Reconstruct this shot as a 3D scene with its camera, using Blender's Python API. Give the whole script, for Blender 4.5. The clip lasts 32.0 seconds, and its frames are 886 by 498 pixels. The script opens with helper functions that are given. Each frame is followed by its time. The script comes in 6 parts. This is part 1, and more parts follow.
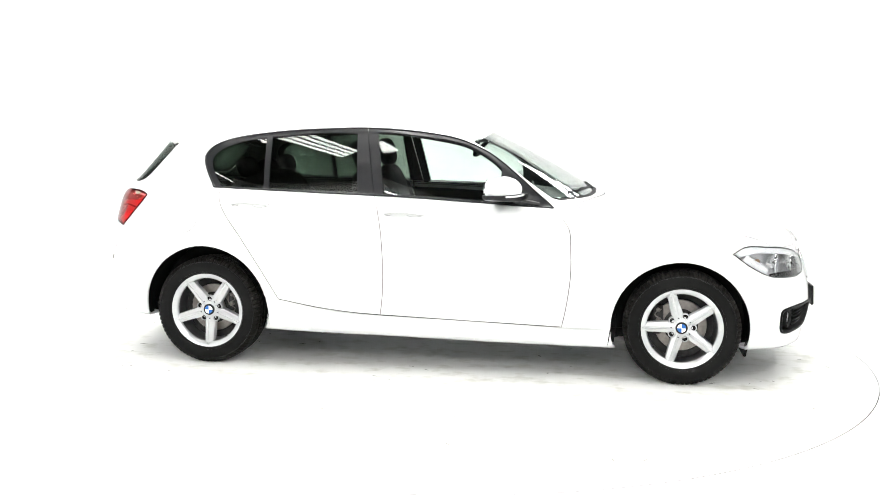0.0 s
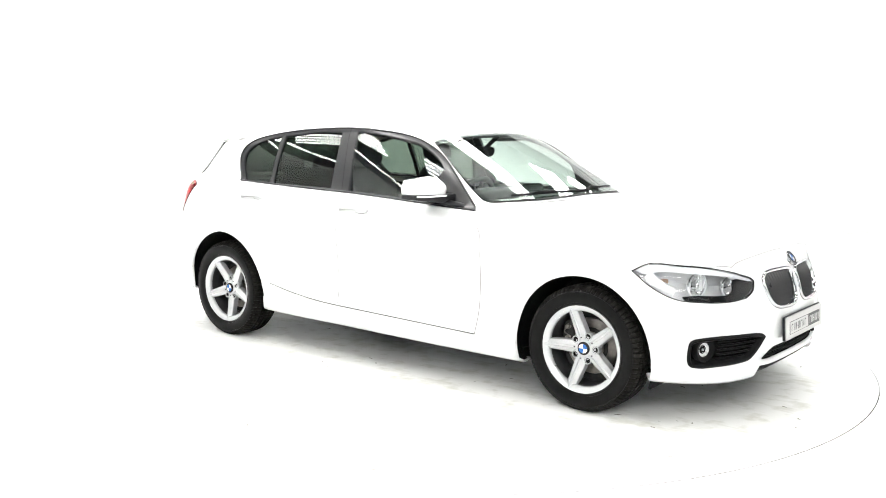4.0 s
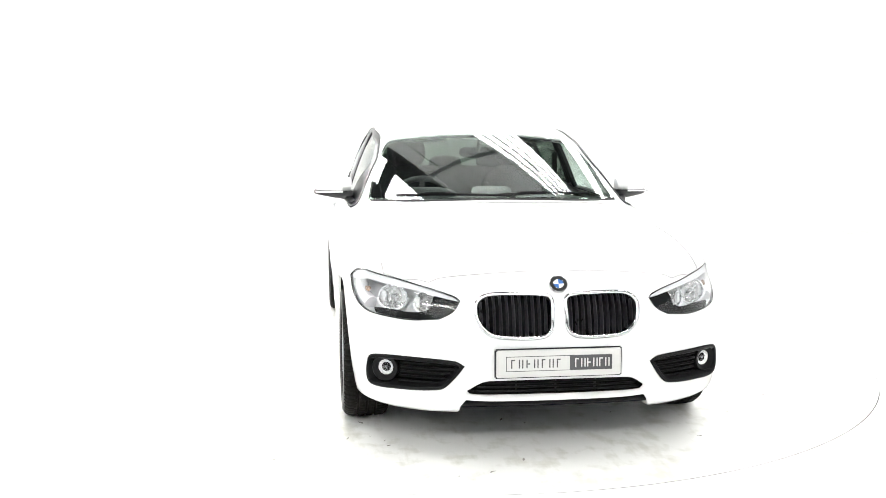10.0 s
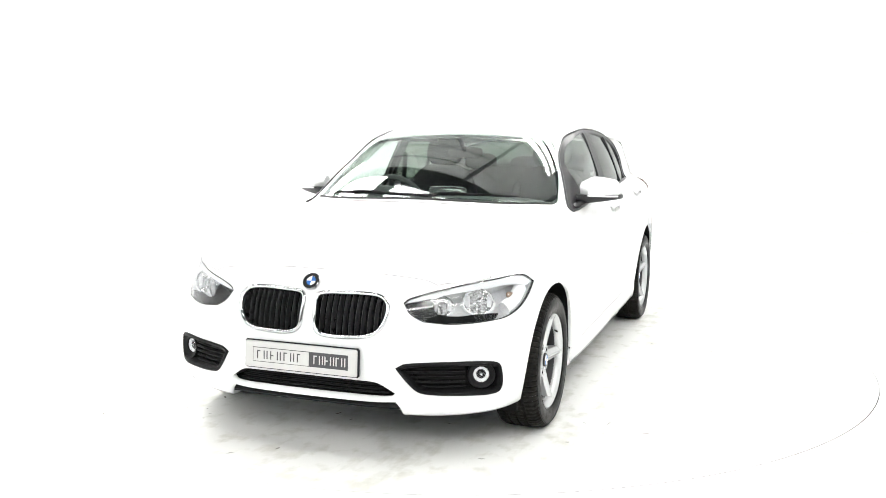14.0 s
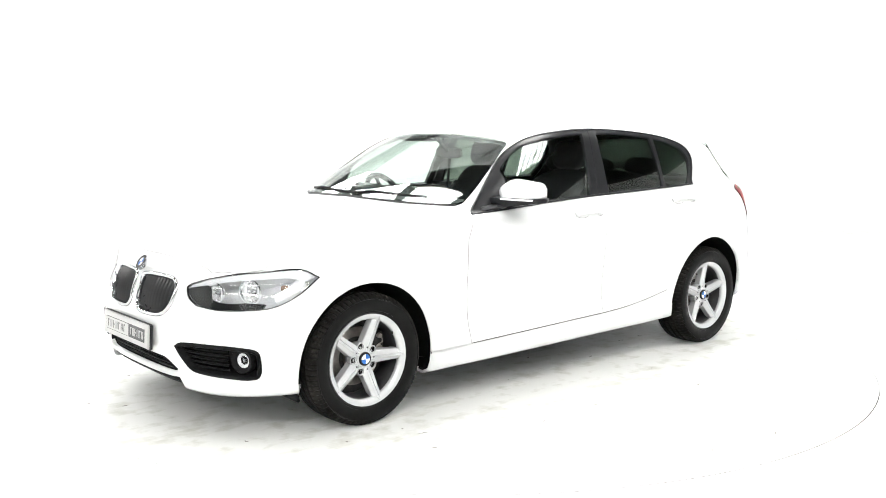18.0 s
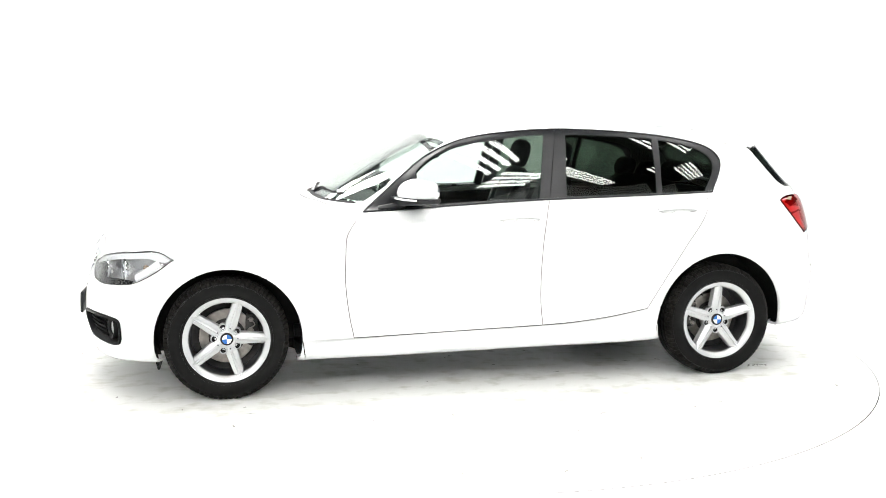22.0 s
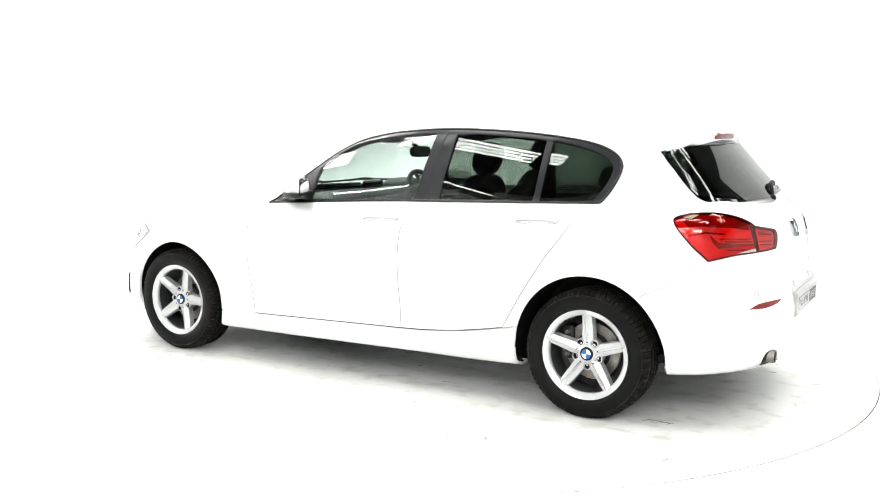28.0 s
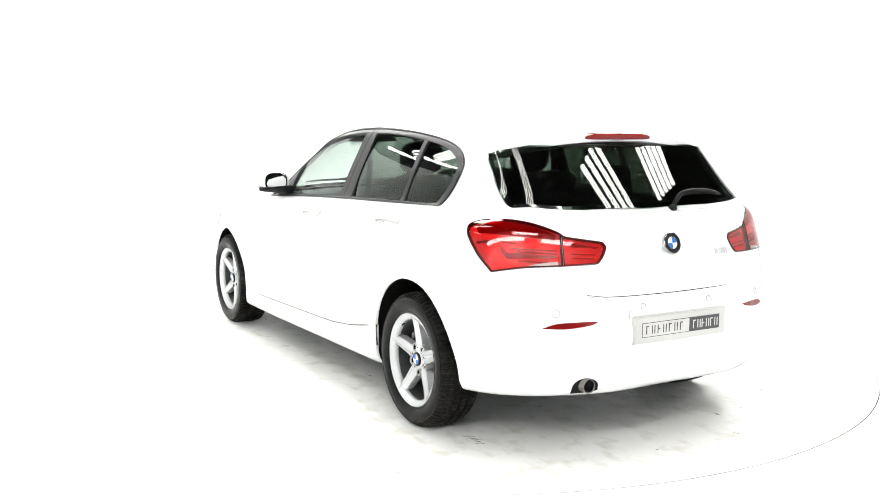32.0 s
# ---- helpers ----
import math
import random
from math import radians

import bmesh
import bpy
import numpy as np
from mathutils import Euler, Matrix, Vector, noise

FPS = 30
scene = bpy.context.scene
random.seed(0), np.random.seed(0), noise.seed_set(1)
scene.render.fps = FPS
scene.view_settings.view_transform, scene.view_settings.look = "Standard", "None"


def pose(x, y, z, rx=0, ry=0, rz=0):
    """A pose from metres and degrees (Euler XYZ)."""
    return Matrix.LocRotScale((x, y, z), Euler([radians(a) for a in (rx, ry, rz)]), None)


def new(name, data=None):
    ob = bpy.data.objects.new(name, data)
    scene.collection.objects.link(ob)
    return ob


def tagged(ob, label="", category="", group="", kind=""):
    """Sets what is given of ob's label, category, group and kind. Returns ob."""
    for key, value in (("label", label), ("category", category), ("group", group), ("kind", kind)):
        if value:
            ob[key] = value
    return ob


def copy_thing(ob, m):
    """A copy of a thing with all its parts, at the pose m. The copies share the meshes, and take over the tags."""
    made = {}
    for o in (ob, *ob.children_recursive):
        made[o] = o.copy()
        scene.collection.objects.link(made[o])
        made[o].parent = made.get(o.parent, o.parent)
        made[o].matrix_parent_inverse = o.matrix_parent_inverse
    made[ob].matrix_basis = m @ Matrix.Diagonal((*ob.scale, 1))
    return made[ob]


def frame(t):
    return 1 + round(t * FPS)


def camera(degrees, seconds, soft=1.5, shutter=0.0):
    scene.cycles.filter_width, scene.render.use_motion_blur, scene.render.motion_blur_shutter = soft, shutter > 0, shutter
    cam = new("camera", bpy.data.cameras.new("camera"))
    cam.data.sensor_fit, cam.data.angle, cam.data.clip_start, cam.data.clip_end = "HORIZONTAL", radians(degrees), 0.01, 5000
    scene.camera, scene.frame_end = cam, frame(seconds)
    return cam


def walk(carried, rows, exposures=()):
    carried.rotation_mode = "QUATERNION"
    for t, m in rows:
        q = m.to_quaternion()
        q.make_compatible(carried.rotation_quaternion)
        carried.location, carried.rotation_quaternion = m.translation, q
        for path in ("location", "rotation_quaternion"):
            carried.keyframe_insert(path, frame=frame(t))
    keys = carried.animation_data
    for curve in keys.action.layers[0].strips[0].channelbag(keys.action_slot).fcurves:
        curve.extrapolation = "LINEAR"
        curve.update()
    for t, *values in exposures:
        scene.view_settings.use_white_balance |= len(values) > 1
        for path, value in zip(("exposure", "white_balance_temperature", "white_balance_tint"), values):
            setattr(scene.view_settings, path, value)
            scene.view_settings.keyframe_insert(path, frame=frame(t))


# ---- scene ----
# ---------------------------------------------------------------- camera: it stands still, the turntable turns
AXIS = (-0.026, -0.138)          # where the turntable's axis meets the car's own plan
cam = camera(50.27, 32.0, soft=0.65)
STAND = pose(0, -5.896, 1.375, 90 - 7.38, 0, 0.49) @ pose(0, 0, 0, 0, 0, 0.30)
walk(cam, [(0, STAND), (32, STAND)])
SCRATCH = (-1.70, 0.86)            # a cluster of scratches on the turntable, from its axis
# ---------------------------------------------------------------- world, lamps, exposure
world = bpy.data.worlds.new("hall")
scene.world = world
world.use_nodes = True
world.node_tree.nodes["Background"].inputs[0].default_value = (0.9, 0.97, 1.0, 1)
world.node_tree.nodes["Background"].inputs[1].default_value = 0.05
scene.view_settings.exposure = -0.75
CEIL = 6.2
TUBE_POWER = 37.0
# light banks: x, y, turn in degrees, length, number of tubes, their spacing; a ring of them hangs round the turntable,
# the rest along the walls, some of those as added fill
BANKS = [(1.20, 1.62, -50, 2.0, 5, .15), (2.9, 3.3, -50, 1.7, 5, .15), (-2.3, -1.7, -57, 2.2, 4, .15), (1.3, -2.5, -42, 1.8, 4, .15), (3.1, -4.1, -25, 2.2, 4, .15),
         (3.35, -.10, -28, 1.35, 5, .13), (3.3, -1.38, -18, 1.5, 4, .13), (5.1, -2.85, -25, 1.6, 5, .15), (4.35, 1.3, 65, .8, 2, .15), (-4.4, .8, -55, 2.2, 4, .15), (-3.4, 4.7, -50, 2.4, 5, .15),
         (-.97, .07, -53, 2.0, 9, .076), (-2.4, 2.2, -52, 2.0, 9, .076)]
# the four at y -7.6 are unseen fill, added to brighten floor and walls
BANKS += [(x, -7.6, 0, 2.1, 5, .15) for x in (-5.4, -3.1, -.8, 2.7)] + [(.3, -6.3, 0, 1.9, 5, .15)]
# three unseen banks added to wash the far wall white
WALL_BANKS = [(x, 6.9, 0, 2.1, 5, .15) for x in (-5.2, 0, 5.2)]
WALL_BANKS += [(-7.8, y, 90, 2.3, 2, .10) for y in (-5.0, -2.6, -.2, 2.2, 4.6)]


# ---------------------------------------------------------------- materials
def material(name, color, rough=0.5, metal=0.0, coat=0.0, spec=0.5, grain=0.0, scale=60.0, bump=0.0, bscale=200.0, emit=0.0):
    """A principled surface with a two-scale variation of its colour and roughness and a fine relief."""
    m = bpy.data.materials.new(name)
    m.use_nodes = True
    t = m.node_tree
    b = t.nodes["Principled BSDF"]
    b.inputs["Base Color"].default_value = (*color, 1)
    b.inputs["Roughness"].default_value = rough
    b.inputs["Metallic"].default_value = metal
    b.inputs["Coat Weight"].default_value = coat
    b.inputs["Coat Roughness"].default_value = 0.04
    b.inputs["Specular IOR Level"].default_value = spec
    if emit:
        b.inputs["Emission Color"].default_value = (*color, 1)
        b.inputs["Emission Strength"].default_value = emit
    if grain or bump:
        co = t.nodes.new("ShaderNodeTexCoord")
    if grain:
        small, big = t.nodes.new("ShaderNodeTexNoise"), t.nodes.new("ShaderNodeTexNoise")
        small.inputs["Scale"].default_value, big.inputs["Scale"].default_value = scale, scale / 9
        small.inputs["Detail"].default_value = big.inputs["Detail"].default_value = 5
        mix = t.nodes.new("ShaderNodeMath")
        mix.operation = "MULTIPLY"
        ramp = t.nodes.new("ShaderNodeValToRGB")
        lo, hi = [max(0, c * (1 - grain)) for c in color], [min(1, c * (1 + grain * .6)) for c in color]
        ramp.color_ramp.elements[0].position, ramp.color_ramp.elements[1].position = .12, .42
        ramp.color_ramp.elements[0].color, ramp.color_ramp.elements[1].color = (*lo, 1), (*hi, 1)
        for n in (small, big):
            t.links.new(co.outputs["Object"], n.inputs["Vector"])
        t.links.new(small.outputs["Fac"], mix.inputs[0])
        t.links.new(big.outputs["Fac"], mix.inputs[1])
        t.links.new(mix.outputs[0], ramp.inputs[0])
        t.links.new(ramp.outputs[0], b.inputs["Base Color"])
        rr = t.nodes.new("ShaderNodeMapRange")
        rr.inputs[1].default_value, rr.inputs[2].default_value = .1, .45
        rr.inputs[3].default_value, rr.inputs[4].default_value = min(1, rough * (1 + grain)), rough * (1 - grain * .5)
        t.links.new(mix.outputs[0], rr.inputs[0])
        t.links.new(rr.outputs[0], b.inputs["Roughness"])
    if bump:
        n, bm_ = t.nodes.new("ShaderNodeTexNoise"), t.nodes.new("ShaderNodeBump")
        n.inputs["Scale"].default_value, n.inputs["Detail"].default_value = bscale, 3
        bm_.inputs["Strength"].default_value, bm_.inputs["Distance"].default_value = bump, 0.002
        t.links.new(co.outputs["Object"], n.inputs["Vector"])
        t.links.new(n.outputs["Fac"], bm_.inputs["Height"])
        t.links.new(bm_.outputs[0], b.inputs["Normal"])
    return m


def glass(name, tint, ior=1.5, rough=0.0):
    """A pane: clear or tinted, with the gloss of its angle."""
    m = bpy.data.materials.new(name)
    m.use_nodes = True
    t = m.node_tree
    t.nodes.remove(t.nodes["Principled BSDF"])
    out = t.nodes["Material Output"]
    clear, gloss, lw, up, lift, mix = (t.nodes.new(k) for k in ("ShaderNodeBsdfTransparent", "ShaderNodeBsdfGlossy", "ShaderNodeLayerWeight", "ShaderNodeMath", "ShaderNodeMath", "ShaderNodeMixShader"))
    clear.inputs[0].default_value = (*tint, 1)
    gloss.inputs["Roughness"].default_value = rough
    lw.inputs[0].default_value = 0.5
    r0 = ((ior - 1) / (ior + 1)) ** 2
    up.operation, lift.operation = "POWER", "MULTIPLY_ADD"
    up.inputs[1].default_value = 5
    lift.inputs[1].default_value, lift.inputs[2].default_value = 1 - r0, r0
    t.links.new(lw.outputs["Facing"], up.inputs[0])
    t.links.new(up.outputs[0], lift.inputs[0])
    t.links.new(lift.outputs[0], mix.inputs[0])
    t.links.new(clear.outputs[0], mix.inputs[1])
    t.links.new(gloss.outputs[0], mix.inputs[2])
    t.links.new(mix.outputs[0], out.inputs[0])
    return m


def floor_material(name, color, marks):
    """White painted floor with faint grey scuffs and drips."""
    m = material(name, color, rough=0.45, spec=0.4)
    t = m.node_tree
    b = t.nodes["Principled BSDF"]
    co = t.nodes.new("ShaderNodeTexCoord")
    stretch = t.nodes.new("ShaderNodeMapping")
    stretch.inputs["Scale"].default_value = (0.5, 3.0, 1)
    a, c, mul = t.nodes.new("ShaderNodeTexNoise"), t.nodes.new("ShaderNodeTexNoise"), t.nodes.new("ShaderNodeMath")
    a.inputs["Scale"].default_value, a.inputs["Detail"].default_value, a.inputs["Roughness"].default_value = 2.2, 8, .68
    c.inputs["Scale"].default_value, c.inputs["Detail"].default_value = 9, 6
    mul.operation = "MULTIPLY"
    ramp = t.nodes.new("ShaderNodeValToRGB")
    e = ramp.color_ramp.elements
    e[0].position, e[0].color = .13, (color[0] * (1 - marks), color[1] * (1 - marks * 1.02), color[2] * (1 - marks * 1.2), 1)
    e[1].position, e[1].color = .24, (*color, 1)
    t.links.new(co.outputs["Object"], stretch.inputs[0])
    t.links.new(stretch.outputs[0], a.inputs["Vector"])
    t.links.new(co.outputs["Object"], c.inputs["Vector"])
    t.links.new(a.outputs["Fac"], mul.inputs[0])
    t.links.new(c.outputs["Fac"], mul.inputs[1])
    t.links.new(mul.outputs[0], ramp.inputs[0])
    t.links.new(ramp.outputs[0], b.inputs["Base Color"])
    rr = t.nodes.new("ShaderNodeMapRange")
    rr.inputs[3].default_value, rr.inputs[4].default_value = .25, .6
    t.links.new(a.outputs["Fac"], rr.inputs[0])
    t.links.new(rr.outputs[0], b.inputs["Roughness"])
    return m


PAINT = material("white_car_paint", (.70, .71, .71), rough=.32, coat=1.0, grain=.02, scale=300)
TRIM = material("satin_black_trim", (.0065, .007, .0085), rough=.32, spec=.36, grain=.12, scale=40, bump=.05, bscale=900)
GLOSSBLACK = material("gloss_black", (.008, .008, .009), rough=.12, coat=.6, grain=.1)
PLASTIC = material("black_plastic", (.0045, .0045, .005), rough=.55, spec=.13, grain=.15, scale=50, bump=.15, bscale=700)
RUBBER = material("tyre_rubber", (.0035, .0035, .0034), rough=.38, spec=.12, grain=.35, scale=35, bump=.2, bscale=260)
# lighter than the sidewall: brown dust, plus lit block edges put into the colour
TREAD = material("dusty_lit_tread_rubber", (.0085, .0077, .0066), rough=.7, spec=.15, grain=.5, scale=60, bump=.2, bscale=300)
ALLOY = material("silver_alloy", (.58, .59, .60), rough=.26, metal=.5, grain=.06, scale=90)
DULLCHROME = material("dull_chrome_rim", (.30, .30, .31), rough=.25, metal=1.0, grain=.08)
CHROME = material("chrome", (.62, .63, .64), rough=.14, metal=1.0, grain=.04)
BARREL = material("grey_inner_barrel", (.05, .05, .052), rough=.4, metal=.5, grain=.2, scale=30)
STEEL = material("brake_steel", (.22, .205, .19), rough=.38, metal=.9, grain=.25, scale=50)
CASTING = material("dark_casting", (.028, .027, .026), rough=.6, metal=.3, grain=.3, scale=45)
LINING = material("black_fabric", (.008, .008, .009), rough=.9, spec=.2, grain=.2, scale=40)
HEADLINER = material("grey_headliner", (.30, .30, .29), rough=.95, grain=.08, scale=40)
SEAT = material("anthracite_seat_cloth", (.016, .016, .018), rough=.85, spec=.2, grain=.25, scale=40)
DASH = material("soft_dashboard", (.035, .036, .038), rough=.6, spec=.3, grain=.15, scale=40)
CLEAR = glass("clear_glass", (.92, .965, .94))
PRIVACY = glass("dark_tinted_glass", (.40, .45, .41))
REARTINT = glass("dark_rear_glass", (.30, .34, .31))
LENS = glass("clear_lens", (.96, .965, .97), 1.40)
DARKRED = material("dark_red_lens", (.17, .003, .003), rough=.15, spec=.3, coat=.25, grain=.12, scale=30)
REDCOVER = glass("clear_red_lens", (.74, .012, .010))
SEALRED = material("dark_red_lamp_edge", (.05, .002, .002), rough=.2, spec=.3, grain=.1)
BOWLMETAL = material("satin_lamp_bowl", (.93, .93, .93), rough=.10, metal=.80, grain=.05, scale=30)
LAMPBOWL = material("grey_lamp_bowl", (.74, .75, .75), rough=.25, metal=.15, grain=.2, scale=60)
SHELF = material("silver_lamp_strip", (.78, .79, .80), rough=.25, grain=.04)
DEEPRED = material("deep_red_lens", (.20, .05, .05), rough=.15, spec=.3, coat=.25, grain=.12, scale=30)
SMOKE = material("clear_reverse_lens", (.38, .30, .28), rough=.15, coat=1.0, grain=.1)
AMBER = material("amber_reflector", (.30, .20, .14), rough=.25, coat=.3, grain=.1)
SILVERPLASTIC = material("silver_lamp_bowl", (.90, .90, .91), rough=.2, metal=.2, grain=.06, scale=30)
GREYPLASTIC = material("grey_lamp_bezel", (.010, .010, .011), rough=.22, metal=.0, grain=.1)
MIRRORGLASS = material("mirror_glass", (.85, .86, .87), rough=.02, metal=1.0)
PLATE = material("white_plate", (.50, .50, .49), rough=.35, grain=.03)
PLATEDARK = material("dark_grey_print", (.05, .05, .053), rough=.45, grain=.05)
BLUE = material("blue_enamel", (.02, .11, .36), rough=.35, spec=.25, grain=.05)
WHITE = material("white_enamel", (.72, .73, .74), rough=.35, spec=.25, grain=.02)
BADGERING = material("black_enamel_ring", (.006, .006, .007), rough=.4, spec=.2, grain=.1)
GAPGREY = material("shut_line_shade", (.10, .10, .10), rough=.7, grain=.1)
JOINT = material("pale_panel_joint", (.28, .28, .28), rough=.8, grain=.1)
FLOOR = floor_material("white_studio_floor", (.80, .81, .81), .12)
DISC = floor_material("white_turntable_floor", (.83, .835, .815), .24)
SLAT = material("grey_black_slat", (.020, .020, .021), rough=.28, spec=.5, grain=.1)
HALL = material("dark_hall_wall", (.045, .046, .048), rough=.8, grain=.2, scale=6)
GAP = material("joint_shadow_gap", (.05, .05, .05), rough=.8, grain=.2)
WALLPAINT = material("white_wall_paint", (.86, .87, .87), rough=.85, grain=.02, scale=20)
CEILING = material("pale_ceiling_sheet", (.72, .73, .73), rough=.6, grain=.15, scale=8)
DRAPE = material("dark_ceiling_sheet", (.020, .021, .021), rough=.8, spec=.2, grain=.2, scale=8)
BEAM = material("dark_steel_beam", (.05, .05, .052), rough=.6, grain=.2, scale=20)
TUBE = material("lit_tube", (1.0, .99, .97), emit=TUBE_POWER)
SCUFF = material("grey_scuff", (.30, .29, .27), rough=.7, grain=.3)


# ---------------------------------------------------------------- mesh helpers
def mesh_of(name, verts, faces, mats, smooth=True, normals=None, which=None):
    me = bpy.data.meshes.new(name)
    me.from_pydata([tuple(v) for v in verts], [], [tuple(f) for f in faces])
    for m in (mats if isinstance(mats, (list, tuple)) else [mats]):
        me.materials.append(m)
    if which is not None:
        me.polygons.foreach_set("material_index", which)
    me.polygons.foreach_set("use_smooth", [smooth] * len(me.polygons))
    me.update()
    if normals is not None:
        me.normals_split_custom_set_from_vertices([tuple(n) for n in normals])
    return me


def link(name, me, parent, label="", m=None):
    ob = new(name, me)
    ob.parent = parent
    if m is not None:
        ob.matrix_basis = m
    if label:
        tagged(ob, label=label)
    return ob


def part(name, bm, mat, parent, label="", m=None, smooth=True, bevel=0.0):
    """Links a bmesh as one mesh object under a thing or a part."""
    if bevel:
        sharp = [e for e in bm.edges if len(e.link_faces) == 2 and e.calc_face_angle(0) > .6]
        bmesh.ops.bevel(bm, geom=sharp, offset=bevel, segments=2, affect="EDGES", clamp_overlap=True)
    me = bpy.data.meshes.new(name)
    bm.to_mesh(me)
    bm.free()
    me.materials.append(mat)
    if smooth:
        me.polygons.foreach_set("use_smooth", [True] * len(me.polygons))
        me.set_sharp_from_angle(angle=radians(38))
    return link(name, me, parent, label, m)


def box(sx, sy, sz, m=None):
    bm = bmesh.new()
    bmesh.ops.create_cube(bm, size=1, matrix=(m or Matrix()) @ Matrix.Diagonal((sx, sy, sz, 1)))
    return bm


def lathe(profile, n=64, bm=None, m=None, close=False):
    """Turns (radius, along y) points about the y axis."""
    bm = bm or bmesh.new()
    rings = [[bm.verts.new((r * math.cos(a), y, r * math.sin(a))) for a in [2 * math.pi * i / n for i in range(n)]] for r, y in profile]
    if close:
        rings.append(rings[0])
    for a, b in zip(rings, rings[1:]):
        for i in range(n):
            bm.faces.new((a[i], b[i], b[(i + 1) % n], a[(i + 1) % n]))
    if not close:
        for r in (rings[0], rings[-1]):
            if (r[0].co.x ** 2 + r[0].co.z ** 2) > 1e-8:
                bm.faces.new(r)
    bmesh.ops.recalc_face_normals(bm, faces=bm.faces)
    if m is not None:
        bm.transform(m)
    return bm


def blob(sx, sy, sz, p=2.6, n=20, k=12, m=None):
    """A rounded block: a superellipsoid of half sizes sx, sy, sz."""
    bm = bmesh.new()
    f = lambda c: math.copysign(abs(c) ** (2 / p), c)
    rows = []
    for j in range(1, k):
        v = math.pi * (j / k - .5)
        rows.append([bm.verts.new((sx * f(math.cos(v)) * f(math.cos(u)), sy * f(math.cos(v)) * f(math.sin(u)), sz * f(math.sin(v)))) for u in [2 * math.pi * i / n for i in range(n)]])
    for a, b in zip(rows, rows[1:]):
        for i in range(n):
            bm.faces.new((a[i], a[(i + 1) % n], b[(i + 1) % n], b[i]))
    bm.faces.new(rows[0][::-1])
    bm.faces.new(rows[-1])
    if m is not None:
        bm.transform(m)
    return bm


def tube(path, radius, n=10, closed=False, flat=1.0):
    """A round or flattened bar along a path; the radius may be a list."""
    bm = bmesh.new()
    pts = [Vector(p) for p in path]
    rs = radius if isinstance(radius, (list, tuple)) else [radius] * len(pts)
    rings, up = [], Vector((0, 0, 1))
    for i, p in enumerate(pts):
        a = pts[(i - 1) % len(pts)] if closed or i else p
        b = pts[(i + 1) % len(pts)] if closed or i < len(pts) - 1 else p
        t = (b - a).normalized()
        side = t.cross(up)
        if side.length < .05:
            side = t.cross(Vector((0, 1, 0)))
        side.normalize()
        top = side.cross(t)
        rings.append([bm.verts.new(p + side * math.cos(w) * rs[i] + top * math.sin(w) * rs[i] * flat) for w in [2 * math.pi * k / n for k in range(n)]])
    for a, b in zip(rings, rings[1:] + (rings[:1] if closed else [])):
        for k in range(n):
            bm.faces.new((a[k], a[(k + 1) % n], b[(k + 1) % n], b[k]))
    if not closed:
        bm.faces.new(rings[0][::-1])
        bm.faces.new(rings[-1])
    bmesh.ops.recalc_face_normals(bm, faces=bm.faces)
    return bm


def curve(points, step=.02, closed=False, smooth=True, sharp=()):
    """Points at even steps along a smooth or straight line through the given ones; the corners named in sharp stay sharp."""
    p = np.array(points, float)
    n = len(p)
    out = []
    for i in range(n if closed else n - 1):
        a, b = p[i], p[(i + 1) % n]
        k = max(1, int(math.ceil(np.linalg.norm(b - a) / step)))
        d0 = (b - p[i - 1]) if (closed or i) else (b - a)
        d1 = (p[(i + 2) % n] - a) if (closed or i < n - 2) else (b - a)
        length = np.linalg.norm(b - a)
        d0 = d0 / (np.linalg.norm(d0) + 1e-9) * length
        d1 = d1 / (np.linalg.norm(d1) + 1e-9) * length
        if i in sharp or not smooth:
            d0 = b - a
        if (i + 1) % n in sharp or not smooth:
            d1 = b - a
        for j in range(k):
            u = j / k
            out.append((1 + 2 * u) * (1 - u) ** 2 * a + u * (1 - u) ** 2 * d0 + u * u * (3 - 2 * u) * b + u * u * (u - 1) * d1)
    if not closed:
        out.append(p[-1])
    return np.array(out)


def inset(loop, d):
    """A closed loop in the plane moved inwards by d."""
    loop = np.asarray(loop)
    area = (loop[:, 0] * np.roll(loop[:, 1], -1) - np.roll(loop[:, 0], -1) * loop[:, 1]).sum()
    t = np.roll(loop, -1, 0) - np.roll(loop, 1, 0)
    t /= np.linalg.norm(t, axis=1, keepdims=True) + 1e-9
    nrm = np.stack([-t[:, 1], t[:, 0]], 1) * (1 if area > 0 else -1)
    return loop + nrm * d


def spread(loop, step=.03):
    """The loop with long straight stretches divided."""
    out = []
    for a, b in zip(loop, np.roll(loop, -1, 0)):
        k = max(1, int(np.linalg.norm(b - a) / step))
        out += [a + (b - a) * i / k for i in range(k)]
    return np.array(out)


def inside(loop, q):
    x, y = q[:, 0], q[:, 1]
    r = np.zeros(len(q), bool)
    a, b = loop, np.roll(loop, -1, 0)
    for (x0, y0), (x1, y1) in zip(a, b):
        if y0 != y1:
            r ^= ((y0 > y) != (y1 > y)) & (x < (x1 - x0) * (y - y0) / (y1 - y0) + x0)
    return r


